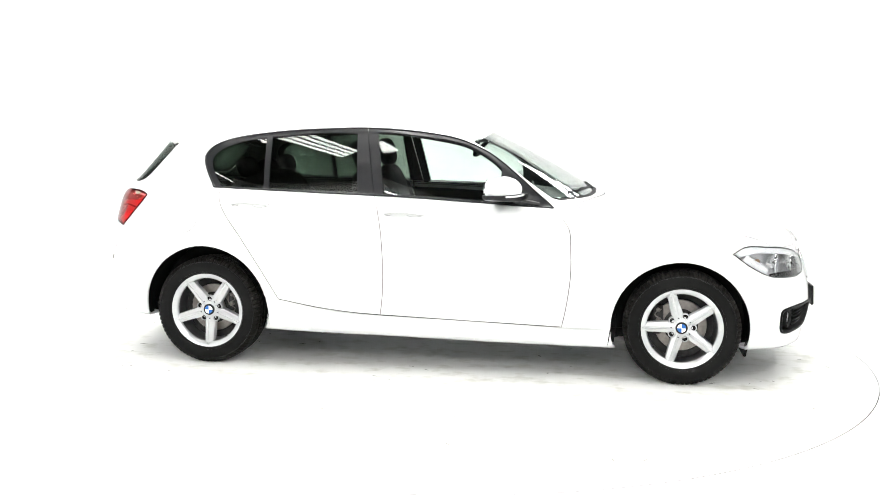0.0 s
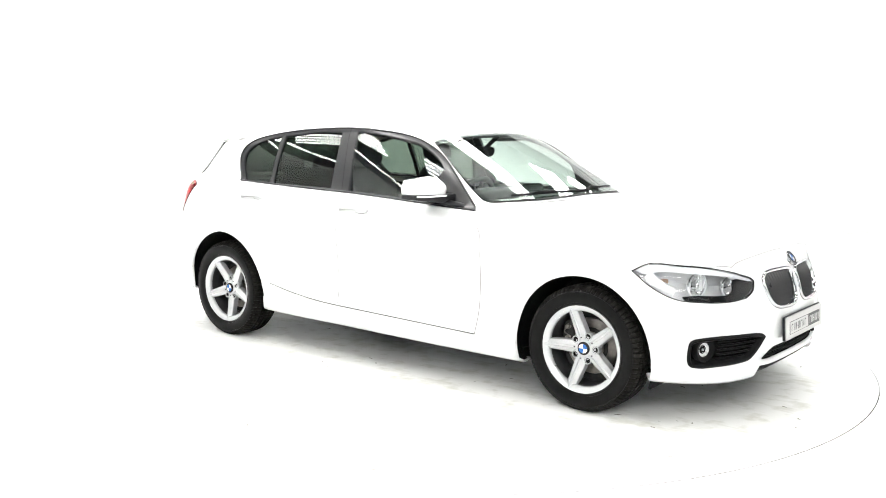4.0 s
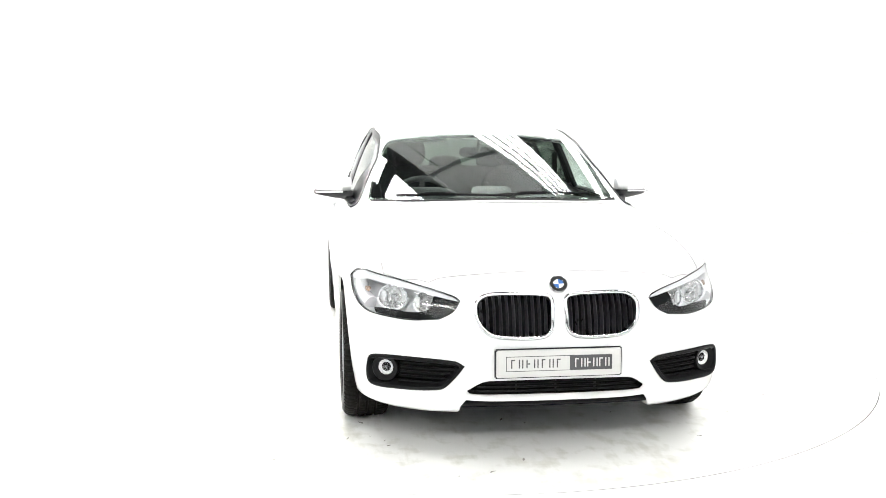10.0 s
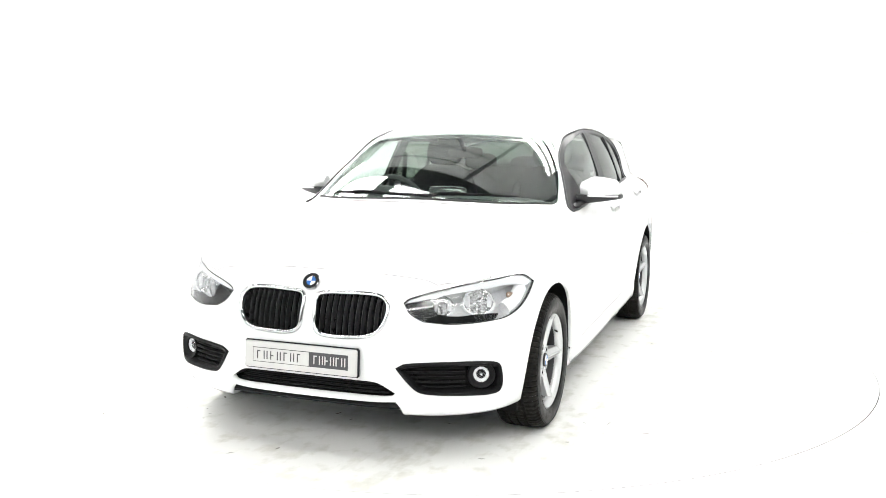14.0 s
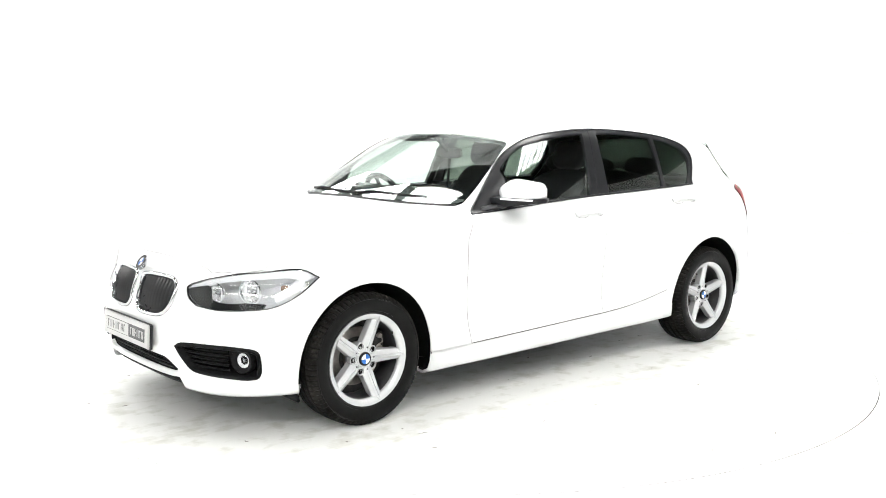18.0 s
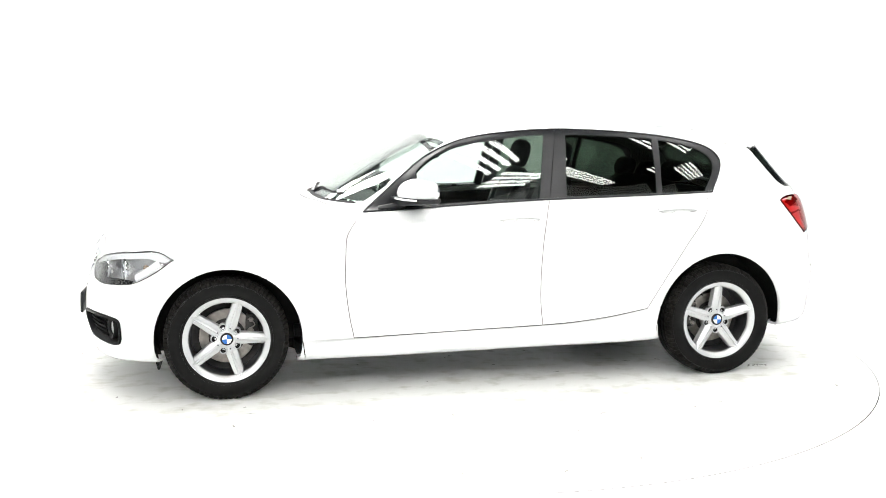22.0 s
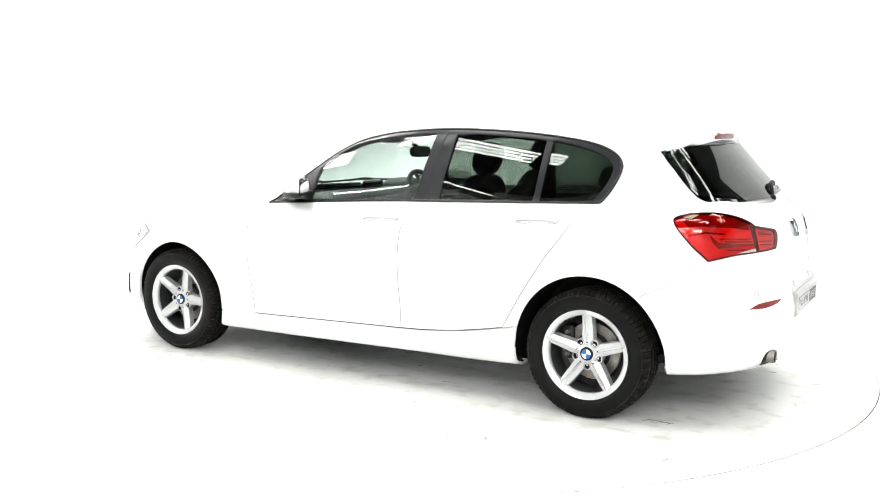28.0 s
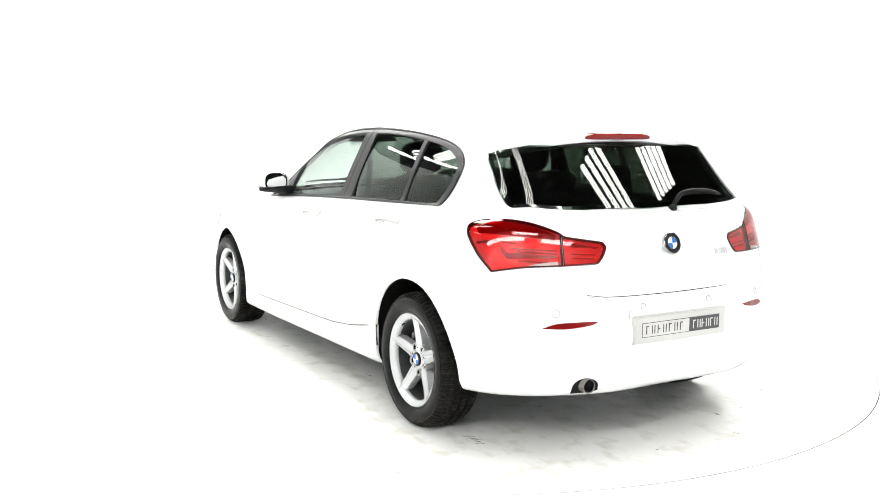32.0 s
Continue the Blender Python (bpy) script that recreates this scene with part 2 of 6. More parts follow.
def tiling(outer, holes, step):
    """Triangles that fill the outer loop and leave the holes free."""
    from mathutils.geometry import delaunay_2d_cdt
    lo, hi = outer.min(0), outer.max(0)
    gx, gy = np.arange(lo[0] + step * .5, hi[0], step), np.arange(lo[1] + step * .5, hi[1], step)
    g = np.stack(np.meshgrid(gx, gy, indexing="ij"), -1)
    g[:, 1::2, 0] += step * .5
    g = g.reshape(-1, 2)
    g = g[inside(outer, g)]
    for h in holes:
        g = g[~inside(h, g)]
    edge = np.concatenate([outer, *holes])
    keep = np.ones(len(g), bool)
    for i in range(0, len(g), 400):
        keep[i:i + 400] = (((g[i:i + 400, None] - edge[None]) ** 2).sum(2).min(1) > (step * .55) ** 2)
    g = g[keep]
    pts = np.concatenate([edge, g])
    edges, k = [], 0
    for lp in (outer, *holes):
        edges += [(k + i, k + (i + 1) % len(lp)) for i in range(len(lp))]
        k += len(lp)
    vs, _, fs, *_ = delaunay_2d_cdt([Vector(p) for p in pts], edges, [], 0, 1e-6)
    v = np.array([tuple(p) for p in vs])
    f = np.array([t for t in fs if len(t) == 3])
    c = v[f].mean(1)
    ok = inside(outer, c)
    for h in holes:
        ok &= ~inside(h, c)
    return v, f[ok]


BOW = .9


def even(p, n, count, fit):
    """Lays a pane on the evenly curved sheet that suits its edge; 'b' suits the whole of a pane that turns round at its ends."""
    k = 1 if fit == "y" else 0
    a, b = [i for i in range(3) if i != k]
    u, w = (p[:, 0], p[:, 2]) if k else (p[:, 1], p[:, 2])
    m = w[:count].mean()
    powers = {"y": [(0, 0), (1, 0), (0, 1), (2, 0), (0, 2), (1, 1)], "x": [(0, 0), (0, 1), (0, 2), (2, 0), (2, 1), (4, 0)],
              "b": [(0, 0), (0, 1), (2, 0), (4, 0), (16, 0), (16, 1)]}[fit]
    g = 1.52 if fit == "b" else 1.0
    u, w = u * g, w - m
    terms = np.stack([u ** i * w ** j for i, j in powers], 1)
    du = np.stack([g * i * u ** max(i - 1, 0) * w ** j for i, j in powers], 1)
    dw = np.stack([j * u ** i * w ** max(j - 1, 0) for i, j in powers], 1)
    used = slice(None) if fit == "b" else slice(0, count)
    if fit == "y":          # side glass bows by a known radius
        c = np.zeros(6)
        c[4] = -.5 / BOW
        c[[0, 1, 2, 3, 5]] = np.linalg.lstsq(terms[used][:, [0, 1, 2, 3, 5]], p[used, k] - c[4] * w[used] ** 2, rcond=None)[0]
    else:
        c = np.linalg.lstsq(terms[used], p[used, k], rcond=None)[0]
    p, m = p.copy(), np.zeros_like(n)
    p[:, k] = terms @ c
    m[:, k], m[:, a], m[:, b] = 1, -(du @ c), -(dw @ c)
    m /= np.linalg.norm(m, axis=1, keepdims=True)
    return p, m * np.sign((m * n).sum())


def panel(outer, holes=(), step=.035, lift=0.0, flange=.012, back=False, mirror="", fit=""):
    """A piece of the skin: its vertices, faces and normals. flange: its turned edge; back: a closed pane of that thickness;
    mirror: 'join' makes the other half of a piece that crosses the middle, 'only' gives the piece of the other side."""
    v, f = tiling(spread(np.asarray(outer)), [np.asarray(h) for h in holes], step)
    p, n = at(GRID, v), at(NORM, v)
    n /= np.linalg.norm(n, axis=1, keepdims=True)
    if fit:
        p, n = even(p, n, len(spread(np.asarray(outer))), fit)
    p = p + n * lift
    tri = np.cross(p[f[:, 1]] - p[f[:, 0]], p[f[:, 2]] - p[f[:, 0]])
    if (tri * n[f[:, 0]]).sum() < 0:
        f = f[:, ::-1]
    e = np.concatenate([f[:, [0, 1]], f[:, [1, 2]], f[:, [2, 0]]])
    key = {}
    for a, b in e:
        key[(a, b)] = 1
    rim = [(a, b) for a, b in key if (b, a) not in key]
    if mirror == "join":
        rim = [(a, b) for a, b in rim if not (abs(p[a, 1]) < 2e-3 and abs(p[b, 1]) < 2e-3)]
    faces = [tuple(t) for t in f]
    if flange or back:
        k = len(p)
        if back:
            faces += [(a + k, c + k, b + k) for a, b, c in f]
            p = np.concatenate([p, p - n * flange])
            n = np.concatenate([n, -n])
            faces += [(b, a, a + k, b + k) for a, b in rim]
        else:
            ids = sorted({i for r in rim for i in r})
            m1 = {i: k + j for j, i in enumerate(ids)}
            m2 = {i: k + len(ids) + j for j, i in enumerate(ids)}
            p = np.concatenate([p, p[ids], p[ids] - n[ids] * flange])
            n = np.concatenate([n, n[ids], n[ids]])
            faces += [(m1[b], m1[a], m2[a], m2[b]) for a, b in rim]
    flip = np.array([1, -1, 1.0])
    if mirror == "only":
        p, n, faces = p * flip, n * flip, [t[::-1] for t in faces]
    if mirror == "join":
        k = len(p)
        mid = np.abs(p[:, 1]) < 2e-3
        p[mid, 1] = 0
        other = [i if mid[i] else i + k for i in range(k)]
        n[mid, 1] = 0
        faces = faces + [tuple(other[i] for i in t[::-1]) for t in faces]
        p, n = np.concatenate([p, p * flip]), np.concatenate([n, n * flip])
    return p, faces, n


def skin_part(name, parent, mat, label="", **kw):
    p, f, n = panel(**kw)
    return link(name, mesh_of(name, p, f, mat, normals=n), parent, label)


def rim_of(loop, profile, mats, name, parent, label="", side=1, which=None, fill=None):
    """A frame that follows a loop of the skin. profile: (inwards, above the skin) across it. fill: closes it at its last line."""
    p, n = at(GRID, loop), at(NORM, loop)
    n /= np.linalg.norm(n, axis=1, keepdims=True)
    t = np.roll(p, -1, 0) - np.roll(p, 1, 0)
    t /= np.linalg.norm(t, axis=1, keepdims=True) + 1e-9
    w = np.cross(n, t)
    if (w * (p.mean(0) - p)).sum() < 0:
        w = -w
    k = len(p)
    v = np.concatenate([p + w * a + n * h for a, h in profile])
    q = len(profile)
    faces = [(j * k + i, j * k + (i + 1) % k, (j + 1) * k + (i + 1) % k, (j + 1) * k + i) for j in range(q - 1) for i in range(k)]
    if fill:
        c = len(v)
        v = np.concatenate([v, v[(q - 1) * k:].mean(0)[None]])
        faces += [((q - 1) * k + i, (q - 1) * k + (i + 1) % k, c) for i in range(k)]
    if side < 0:
        v = v * [1, -1, 1]
    me = mesh_of(name, v, faces, mats)
    bm = bmesh.new()
    bm.from_mesh(me)
    bmesh.ops.recalc_face_normals(bm, faces=bm.faces)
    bm.to_mesh(me)
    bm.free()
    me.set_sharp_from_angle(angle=radians(40))
    return link(name, me, parent, label)


# ---------------------------------------------------------------- the car's skin, one smooth surface S(s, v)
# Girth lines from the sill to the roof, each from the nose's middle round the car's left side to the tail's middle.
# x ahead, y left, z up, from the middle of the wheelbase on the ground.
GIRTH = [
    # under the lip
    [(1.97, 0, .20), (1.95, .36, .20), (1.87, .57, .20), (1.76, .71, .21), (1.345, .76, .19), (.75, .77, .187), (-.3, .77, .20), (-.96, .765, .21), (-1.4, .78, .24), (-1.85, .68, .270), (-2.03, .38, .275), (-2.05, 0, .275)],
    # lower edge
    [(2.045, 0, .195), (2.025, .38, .192), (1.945, .60, .19), (1.825, .755, .20), (1.345, .83, .185), (.75, .845, .186), (-.3, .845, .20), (-.96, .84, .21), (-1.4, .85, .24), (-1.91, .74, .268), (-2.10, .40, .273), (-2.12, 0, .275)],
    # bumper's lower bulge, sill
    [(2.08, 0, .28), (2.06, .36, .28), (1.97, .62, .28), (1.845, .785, .285), (1.345, .857, .29), (.75, .864, .285), (-.3, .864, .305), (-1.0, .864, .34), (-1.4, .877, .36), (-1.93, .765, .39), (-2.135, .40, .40), (-2.155, 0, .40)],
    [(2.105, 0, .42), (2.085, .35, .41), (1.985, .62, .40), (1.83, .80, .40), (1.345, .867, .42), (.75, .860, .42), (-.3, .858, .43), (-1.0, .873, .44), (-1.4, .885, .46), (-1.935, .78, .51), (-2.15, .40, .53), (-2.175, 0, .53)],
    [(2.085, 0, .57), (2.062, .33, .57), (1.965, .60, .56), (1.785, .80, .57), (1.345, .872, .58), (.75, .872, .56), (-.3, .872, .58), (-1.0, .882, .60), (-1.4, .886, .62), (-1.915, .788, .64), (-2.115, .40, .66), (-2.135, 0, .66)],
    [(2.04, 0, .70), (2.012, .33, .69), (1.925, .60, .68), (1.735, .785, .69), (1.345, .868, .73), (.75, .88, .735), (-.3, .8825, .755), (-1.0, .88, .78), (-1.4, .872, .80), (-1.900, .775, .80), (-2.095, .40, .82), (-2.108, 0, .83)],
    # hood's front edge, shoulder, waist of the tailgate
    [(1.985, 0, .785), (1.955, .30, .78), (1.875, .56, .775), (1.68, .755, .785), (1.30, .84, .83), (.75, .865, .86), (-.3, .868, .88), (-1.0, .862, .905), (-1.4, .842, .92), (-1.865, .755, .945), (-2.050, .40, .955), (-2.062, 0, .96)],
    # hood, belt
    [(1.45, 0, .925), (1.45, .18, .922), (1.43, .36, .912), (1.37, .53, .897), (1.15, .70, .885), (.70, .81, .922), (-.3, .792, .962), (-1.0, .782, .985), (-1.38, .752, 1.0), (-1.875, .680, 1.005), (-1.975, .36, 1.005), (-2.0, 0, 1.0)],
    # cowl, foot of the side glass, foot of the rear glass
    [(.885, 0, .985), (.885, .13, .984), (.875, .26, .982), (.855, .39, .978), (.80, .53, .970), (.65, .748, .953), (-.3, .758, .992), (-1.0, .742, 1.012), (-1.36, .705, 1.025), (-1.882, .640, 1.035), (-1.945, .34, 1.022), (-1.96, 0, 1.018)],
    [(.55, 0, 1.188), (.55, .12, 1.187), (.545, .24, 1.183), (.53, .36, 1.177), (.49, .48, 1.165), (.378, .672, 1.137), (-.37, .678, 1.19), (-1.0, .668, 1.19), (-1.40, .640, 1.185), (-1.762, .615, 1.16), (-1.832, .32, 1.165), (-1.843, 0, 1.168)],
    # top of the glass, roof rail
    [(.20, 0, 1.345), (.20, .12, 1.343), (.195, .24, 1.338), (.182, .35, 1.331), (.158, .45, 1.320), (.10, .585, 1.303), (-.45, .582, 1.368), (-1.0, .578, 1.345), (-1.36, .572, 1.30), (-1.625, .575, 1.283), (-1.690, .32, 1.315), (-1.70, 0, 1.324)],
    [(.03, 0, 1.388), (.03, .10, 1.387), (.02, .20, 1.385), (0, .29, 1.380), (-.03, .37, 1.372), (-.12, .45, 1.372), (-.5, .47, 1.402), (-1.0, .46, 1.385), (-1.28, .45, 1.355), (-1.48, .42, 1.336), (-1.57, .25, 1.350), (-1.59, 0, 1.357)],
    # middle of the roof
    [(-.15, 0, 1.408), (-.15, 0, 1.408), (-.16, 0, 1.408), (-.18, 0, 1.409), (-.22, 0, 1.411), (-.30, 0, 1.414), (-.58, 0, 1.420), (-.95, 0, 1.411), (-1.15, 0, 1.398), (-1.36, 0, 1.382), (-1.38, 0, 1.380), (-1.38, 0, 1.380)],
]
CAGE = np.array(GIRTH, float)                                   # ring, column, xyz
SK = np.concatenate([[0], np.cumsum(np.linalg.norm(np.diff(CAGE[2:8], axis=1), axis=2).mean(0))])
VK = np.concatenate([[0], np.cumsum(np.linalg.norm(np.diff(CAGE[:, 3:11], axis=0), axis=2).mean(1))])


def slopes(a, k):
    """Tangents of a smooth curve through a (first axis) at the knots k."""
    h = np.diff(k)[(...,) + (None,) * (a.ndim - 1)]
    d = np.diff(a, axis=0) / h
    m = np.empty_like(a)
    m[1:-1] = (d[:-1] * h[1:] + d[1:] * h[:-1]) / (h[1:] + h[:-1])
    m[0], m[-1] = d[0], d[-1]
    return m


def hermite(a, m, k, t):
    i = np.clip(np.searchsorted(k, t) - 1, 0, len(k) - 2)
    h = k[i + 1] - k[i]
    u = (t - k[i]) / h
    sh = (...,) + (None,) * (a.ndim - 1)
    u, h = u[sh], h[sh]
    return (1 + 2 * u) * (1 - u) ** 2 * a[i] + u * (1 - u) ** 2 * h * m[i] + u * u * (3 - 2 * u) * a[i + 1] + u * u * (u - 1) * h * m[i + 1]


NS, NV = 620, 420
GS, GV = np.linspace(0, SK[-1], NS), np.linspace(0, VK[-1], NV)


def skin_grid():
    c = CAGE.transpose(1, 0, 2)                                  # column, ring, xyz
    flip = np.array([1, -1, 1.0])
    ks = np.concatenate([[-SK[1]], SK, [2 * SK[-1] - SK[-2]]])
    c = np.concatenate([c[1:2] * flip, c, c[-2:-1] * flip])
    rows = hermite(c, slopes(c, ks), ks, GS)                     # s, ring, xyz
    r = rows.transpose(1, 0, 2)
    m = slopes(r, VK)
    m[-1] *= [1, 1, 0]                                           # level across the roof's middle
    return hermite(r, m, VK, GV).transpose(1, 0, 2)              # s, v, xyz


GRID = skin_grid()
_ds, _dv = np.gradient(GRID, axis=0), np.gradient(GRID, axis=1)
NORM = np.cross(_ds, _dv)
NORM /= np.linalg.norm(NORM, axis=2, keepdims=True) + 1e-12
NORM[:, -1] = (0, 0, 1)
if NORM[NS // 2, NV // 2, 1] < 0:
    NORM = -NORM


def at(table, sv):
    """The table's value at each (s, v)."""
    a = np.clip(sv[:, 0] / SK[-1] * (NS - 1), 0, NS - 1.001)
    b = np.clip(sv[:, 1] / VK[-1] * (NV - 1), 0, NV - 1.001)
    i, j = a.astype(int), b.astype(int)
    f, g = (a - i)[:, None], (b - j)[:, None]
    return (table[i, j] * (1 - f) * (1 - g) + table[i + 1, j] * f * (1 - g) + table[i, j + 1] * (1 - f) * g + table[i + 1, j + 1] * f * g)


FLAT, WAY = GRID.reshape(-1, 3), NORM.reshape(-1, 3)
SV = np.stack(np.meshgrid(GS, GV, indexing="ij"), -1).reshape(-1, 2)
# how a drawing is laid on the skin: the two axes of the view, and the part of the skin that it can meet
_s, _v = SV.T
VIEW = {
    "side": ((0, 2), (_s > SK[3] - .15) & (_s < SK[9] + .1) & (_v > VK[1] * .6) & (_v < VK[10] + .1)),
    "front": ((1, 2), (_s < SK[4]) & (_v > VK[1] * .5) & (_v < VK[6] + .06)),
    "screen": ((1, 2), (_s < SK[5] + .1) & (_v > VK[7] + .2) & (_v < VK[10] + .06)),
    "rear": ((1, 2), (_s > SK[8] + .15) & (_v > VK[1] * .5) & (_v < VK[8])),
    "back": ((1, 2), (_s > SK[8] + .15) & (_v > VK[7] - .03) & (_v < VK[10] + .04)),
    "top": ((0, 1), (_s < SK[6]) & (_v > VK[5] + .03) & (_v < VK[8] + .05)),
    "space": ((0, 1, 2), (_v > VK[1] * .5)),
}


def lay(points, view):
    """(s, v) of points drawn in a view."""
    axes, allowed = VIEW[view]
    axes = list(axes)
    pts = np.array(points, float)
    flat, sv = FLAT[allowed][:, axes], SV[allowed]
    out = np.array([sv[((flat - p) ** 2).sum(1).argmin()] for p in pts])
    e = 2e-3
    for _ in range(4):
        f = at(GRID, out)[:, axes]
        a = (at(GRID, out + [e, 0])[:, axes] - f) / e
        b = (at(GRID, out + [0, e])[:, axes] - f) / e
        r = pts - f
        aa, bb, ab = (a * a).sum(1) + 1e-6, (b * b).sum(1) + 1e-6, (a * b).sum(1)
        ra, rb = (r * a).sum(1), (r * b).sum(1)
        det = aa * bb - ab * ab + 1e-9
        step = np.stack([(ra * bb - rb * ab) / det, (rb * aa - ra * ab) / det], 1)
        out = out + np.clip(step, -.03, .03)
        out[:, 0] = np.clip(out[:, 0], 0, SK[-1])
        out[:, 1] = np.clip(out[:, 1], 0, VK[-1])
    return out
# ---------------------------------------------------------------- the studio
def studio():
    # the floor, with a round pit edge for the turntable
    R = 2.490
    n = 160
    ring = [(R * math.cos(2 * math.pi * i / n), R * math.sin(2 * math.pi * i / n)) for i in range(n)]
    v, f = [], []
    radii = [R, 3.2, 4.5, 6.5, 9.5, 13.0]
    for r in radii:
        v += [(x / R * r + .0026, y / R * r + .0016, -.002) for x, y in ring]
    for j in range(len(radii) - 1):
        f += [(j * n + i, (j + 1) * n + i, (j + 1) * n + (i + 1) % n, j * n + (i + 1) % n) for i in range(n)]
    k = len(v)
    v += [(x + .0026, y + .0016, -.03) for x, y in ring]
    f += [(i, (i + 1) % n, k + (i + 1) % n, k + i) for i in range(n)]
    fl = new("floor", mesh_of("floor", v, f, FLOOR, smooth=False))
    tagged(fl, label="glossy white painted studio floor round the turntable", category="floor", kind="structure")
    # the joint below the turntable's edge
    g = new("trim_turntable_joint", mesh_of("joint", [(x / R * r, y / R * r, -.025) for r in (R - .03, R + .001) for x, y in ring], [(i, n + i, n + (i + 1) % n, (i + 1) % n) for i in range(n)], GAP, smooth=False))
    tagged(g, label="thin dark joint round the turntable's edge", category="floor joint", kind="structure")

    # white cove walls on a rounded plan
    plan = []
    X, Y0, Y1, C = 8.2, -8.4, 8.2, 2.4
    for cx, cy, a0 in ((X - C, Y1 - C, 0), (-X + C, Y1 - C, 90), (-X + C, Y0 + C, 180), (X - C, Y0 + C, 270)):
        plan += [(cx + C * math.cos(radians(a0 + d)), cy + C * math.sin(radians(a0 + d)), math.cos(radians(a0 + d)), math.sin(radians(a0 + d))) for d in range(0, 91, 6)]
    prof = [(1.2 * (1 - math.sin(radians(a))), 1.2 * (1 - math.cos(radians(a)))) for a in range(0, 91, 9)] + [(0, 2.5), (0, 3.5), (0, 5.0), (0, CEIL + .05)]
    q = len(plan)
    v = [(x - nx * d, y - ny * d, z - .001) for d, z in prof for x, y, nx, ny in plan]
    v += [(x + nx * .2, y + ny * .2, z) for z in (CEIL + .05, 0) for x, y, nx, ny in plan]
    f = [(j * q + i, j * q + (i + 1) % q, (j + 1) * q + (i + 1) % q, (j + 1) * q + i) for j in range(len(prof) + 1) for i in range(q)]
    mid = [[sum(v[i][k] for i in t) / 4 for k in range(3)] for t in f]
    # the band behind the camera is unseen, added to darken reflections on the car
    dark = [int(.9 < z < 2.4) if y < -6.4 else int(z > (3.5 if x > 0 and y < 0 else 5.0)) for x, y, z in mid]
    w = new("wall_cove", mesh_of("wall_cove", v, f, [WALLPAINT, HALL], which=dark))
    tagged(w, label="seamless white cove wall with dark hall walls above it and an added dark band behind the camera", category="wall", kind="structure")

    # ceiling of ribbed grey sheet with dark beams, one mesh
    v, f, which = [], [], []
    def slab(x0, x1, y0, y1, z0, z1, m):
        k = len(v)
        v.extend([(x, y, z) for z in (z0, z1) for x, y in ((x0, y0), (x1, y0), (x1, y1), (x0, y1))])
        for q4 in ((3, 2, 1, 0), (4, 5, 6, 7), (0, 1, 5, 4), (1, 2, 6, 5), (2, 3, 7, 6), (3, 0, 4, 7)):
            f.append(tuple(k + i for i in q4))
            which.append(m)
    slab(-8.6, 8.6, -8.8, 8.6, CEIL + .06, CEIL + .12, 2)
    y = -8.6
    while y < 8.5:
        slab(-8.5, 8.5, y, y + .47, CEIL, CEIL + .055, 2)
        y += .50
    for x in (-6.0, -2.0, 2.0, 6.0):
        slab(x - .05, x + .05, -8.7, 8.5, CEIL - .10, CEIL - .004, 1)
    # a hung ceiling of pale sheets with open joints and one beam across, askew to the hall
    first = len(v)
    for i in range(5):
        slab(-6.0, 1.2, .46 + .42 * i, .46 + .42 * i + .380, 5.04, 5.07, 0)
    # unseen dark backing, added so that the open joints come out black
    slab(-6.0, 1.2, .46, 2.52, 5.09, 5.10, 2)
    slab(-1.31, -1.22, .2, 3.4, 4.94, 5.01, 1)
    c5, s5 = math.cos(radians(-50)), math.sin(radians(-50))
    v[first:] = [(x * c5 - y * s5, x * s5 + y * c5, z) for x, y, z in v[first:]]
    c = new("ceiling", mesh_of("ceiling", v, f, [CEILING, BEAM, DRAPE], smooth=False, which=which))
    tagged(c, label="dark ribbed ceiling with beams and a hung field of pale sheets", category="ceiling", kind="structure")


def light_bank(length, count, pitch):
    """A hung sheet fixture with a row of bright tubes."""
    bank = new("light_bank")
    tagged(bank, label="hung dark open fixture with a row of lit fluorescent tubes", category="ceiling light", group="light banks under the ceiling")
    wide = count * pitch + .06
    for x in (-length * .46, length * .46):
        part("crossbar", box(.05, wide, .03, Matrix.Translation((x, 0, .062))), BEAM, bank, "dark steel crossbar", bevel=.004)
    one = None
    for i in range(count):
        y = (i - (count - 1) / 2) * pitch
        m = Matrix.Translation((0, y, .0))
        if one is None:
            bm = lathe([(.040, -length / 2), (.040, length / 2)], 12)
            bm.transform(Matrix.Rotation(radians(90), 4, "Z"))
            one = part("tube", bm, TUBE, bank, "lit white fluorescent tube", m)
        else:
            link("tube", one.data, bank, "lit white fluorescent tube", m)
    for x in (-length * .46, length * .46):
        part("hanger", tube([(x, 0, .075), (x, 0, CEIL - 5.38)], .006, 6), BEAM, bank)
    return bank


def lights():
    made = {}
    for x, y, z, turn, length, count, pitch in [(b[0], b[1], 4.0, *b[2:]) for b in BANKS] + [(b[0], b[1], 5.4, *b[2:]) for b in WALL_BANKS]:
        m = pose(x, y, z, 0, 0, turn)
        if (length, count, pitch) in made:
            copy_thing(made[length, count, pitch], m)
        else:
            made[length, count, pitch] = b = light_bank(length, count, pitch)
            b.matrix_basis = m


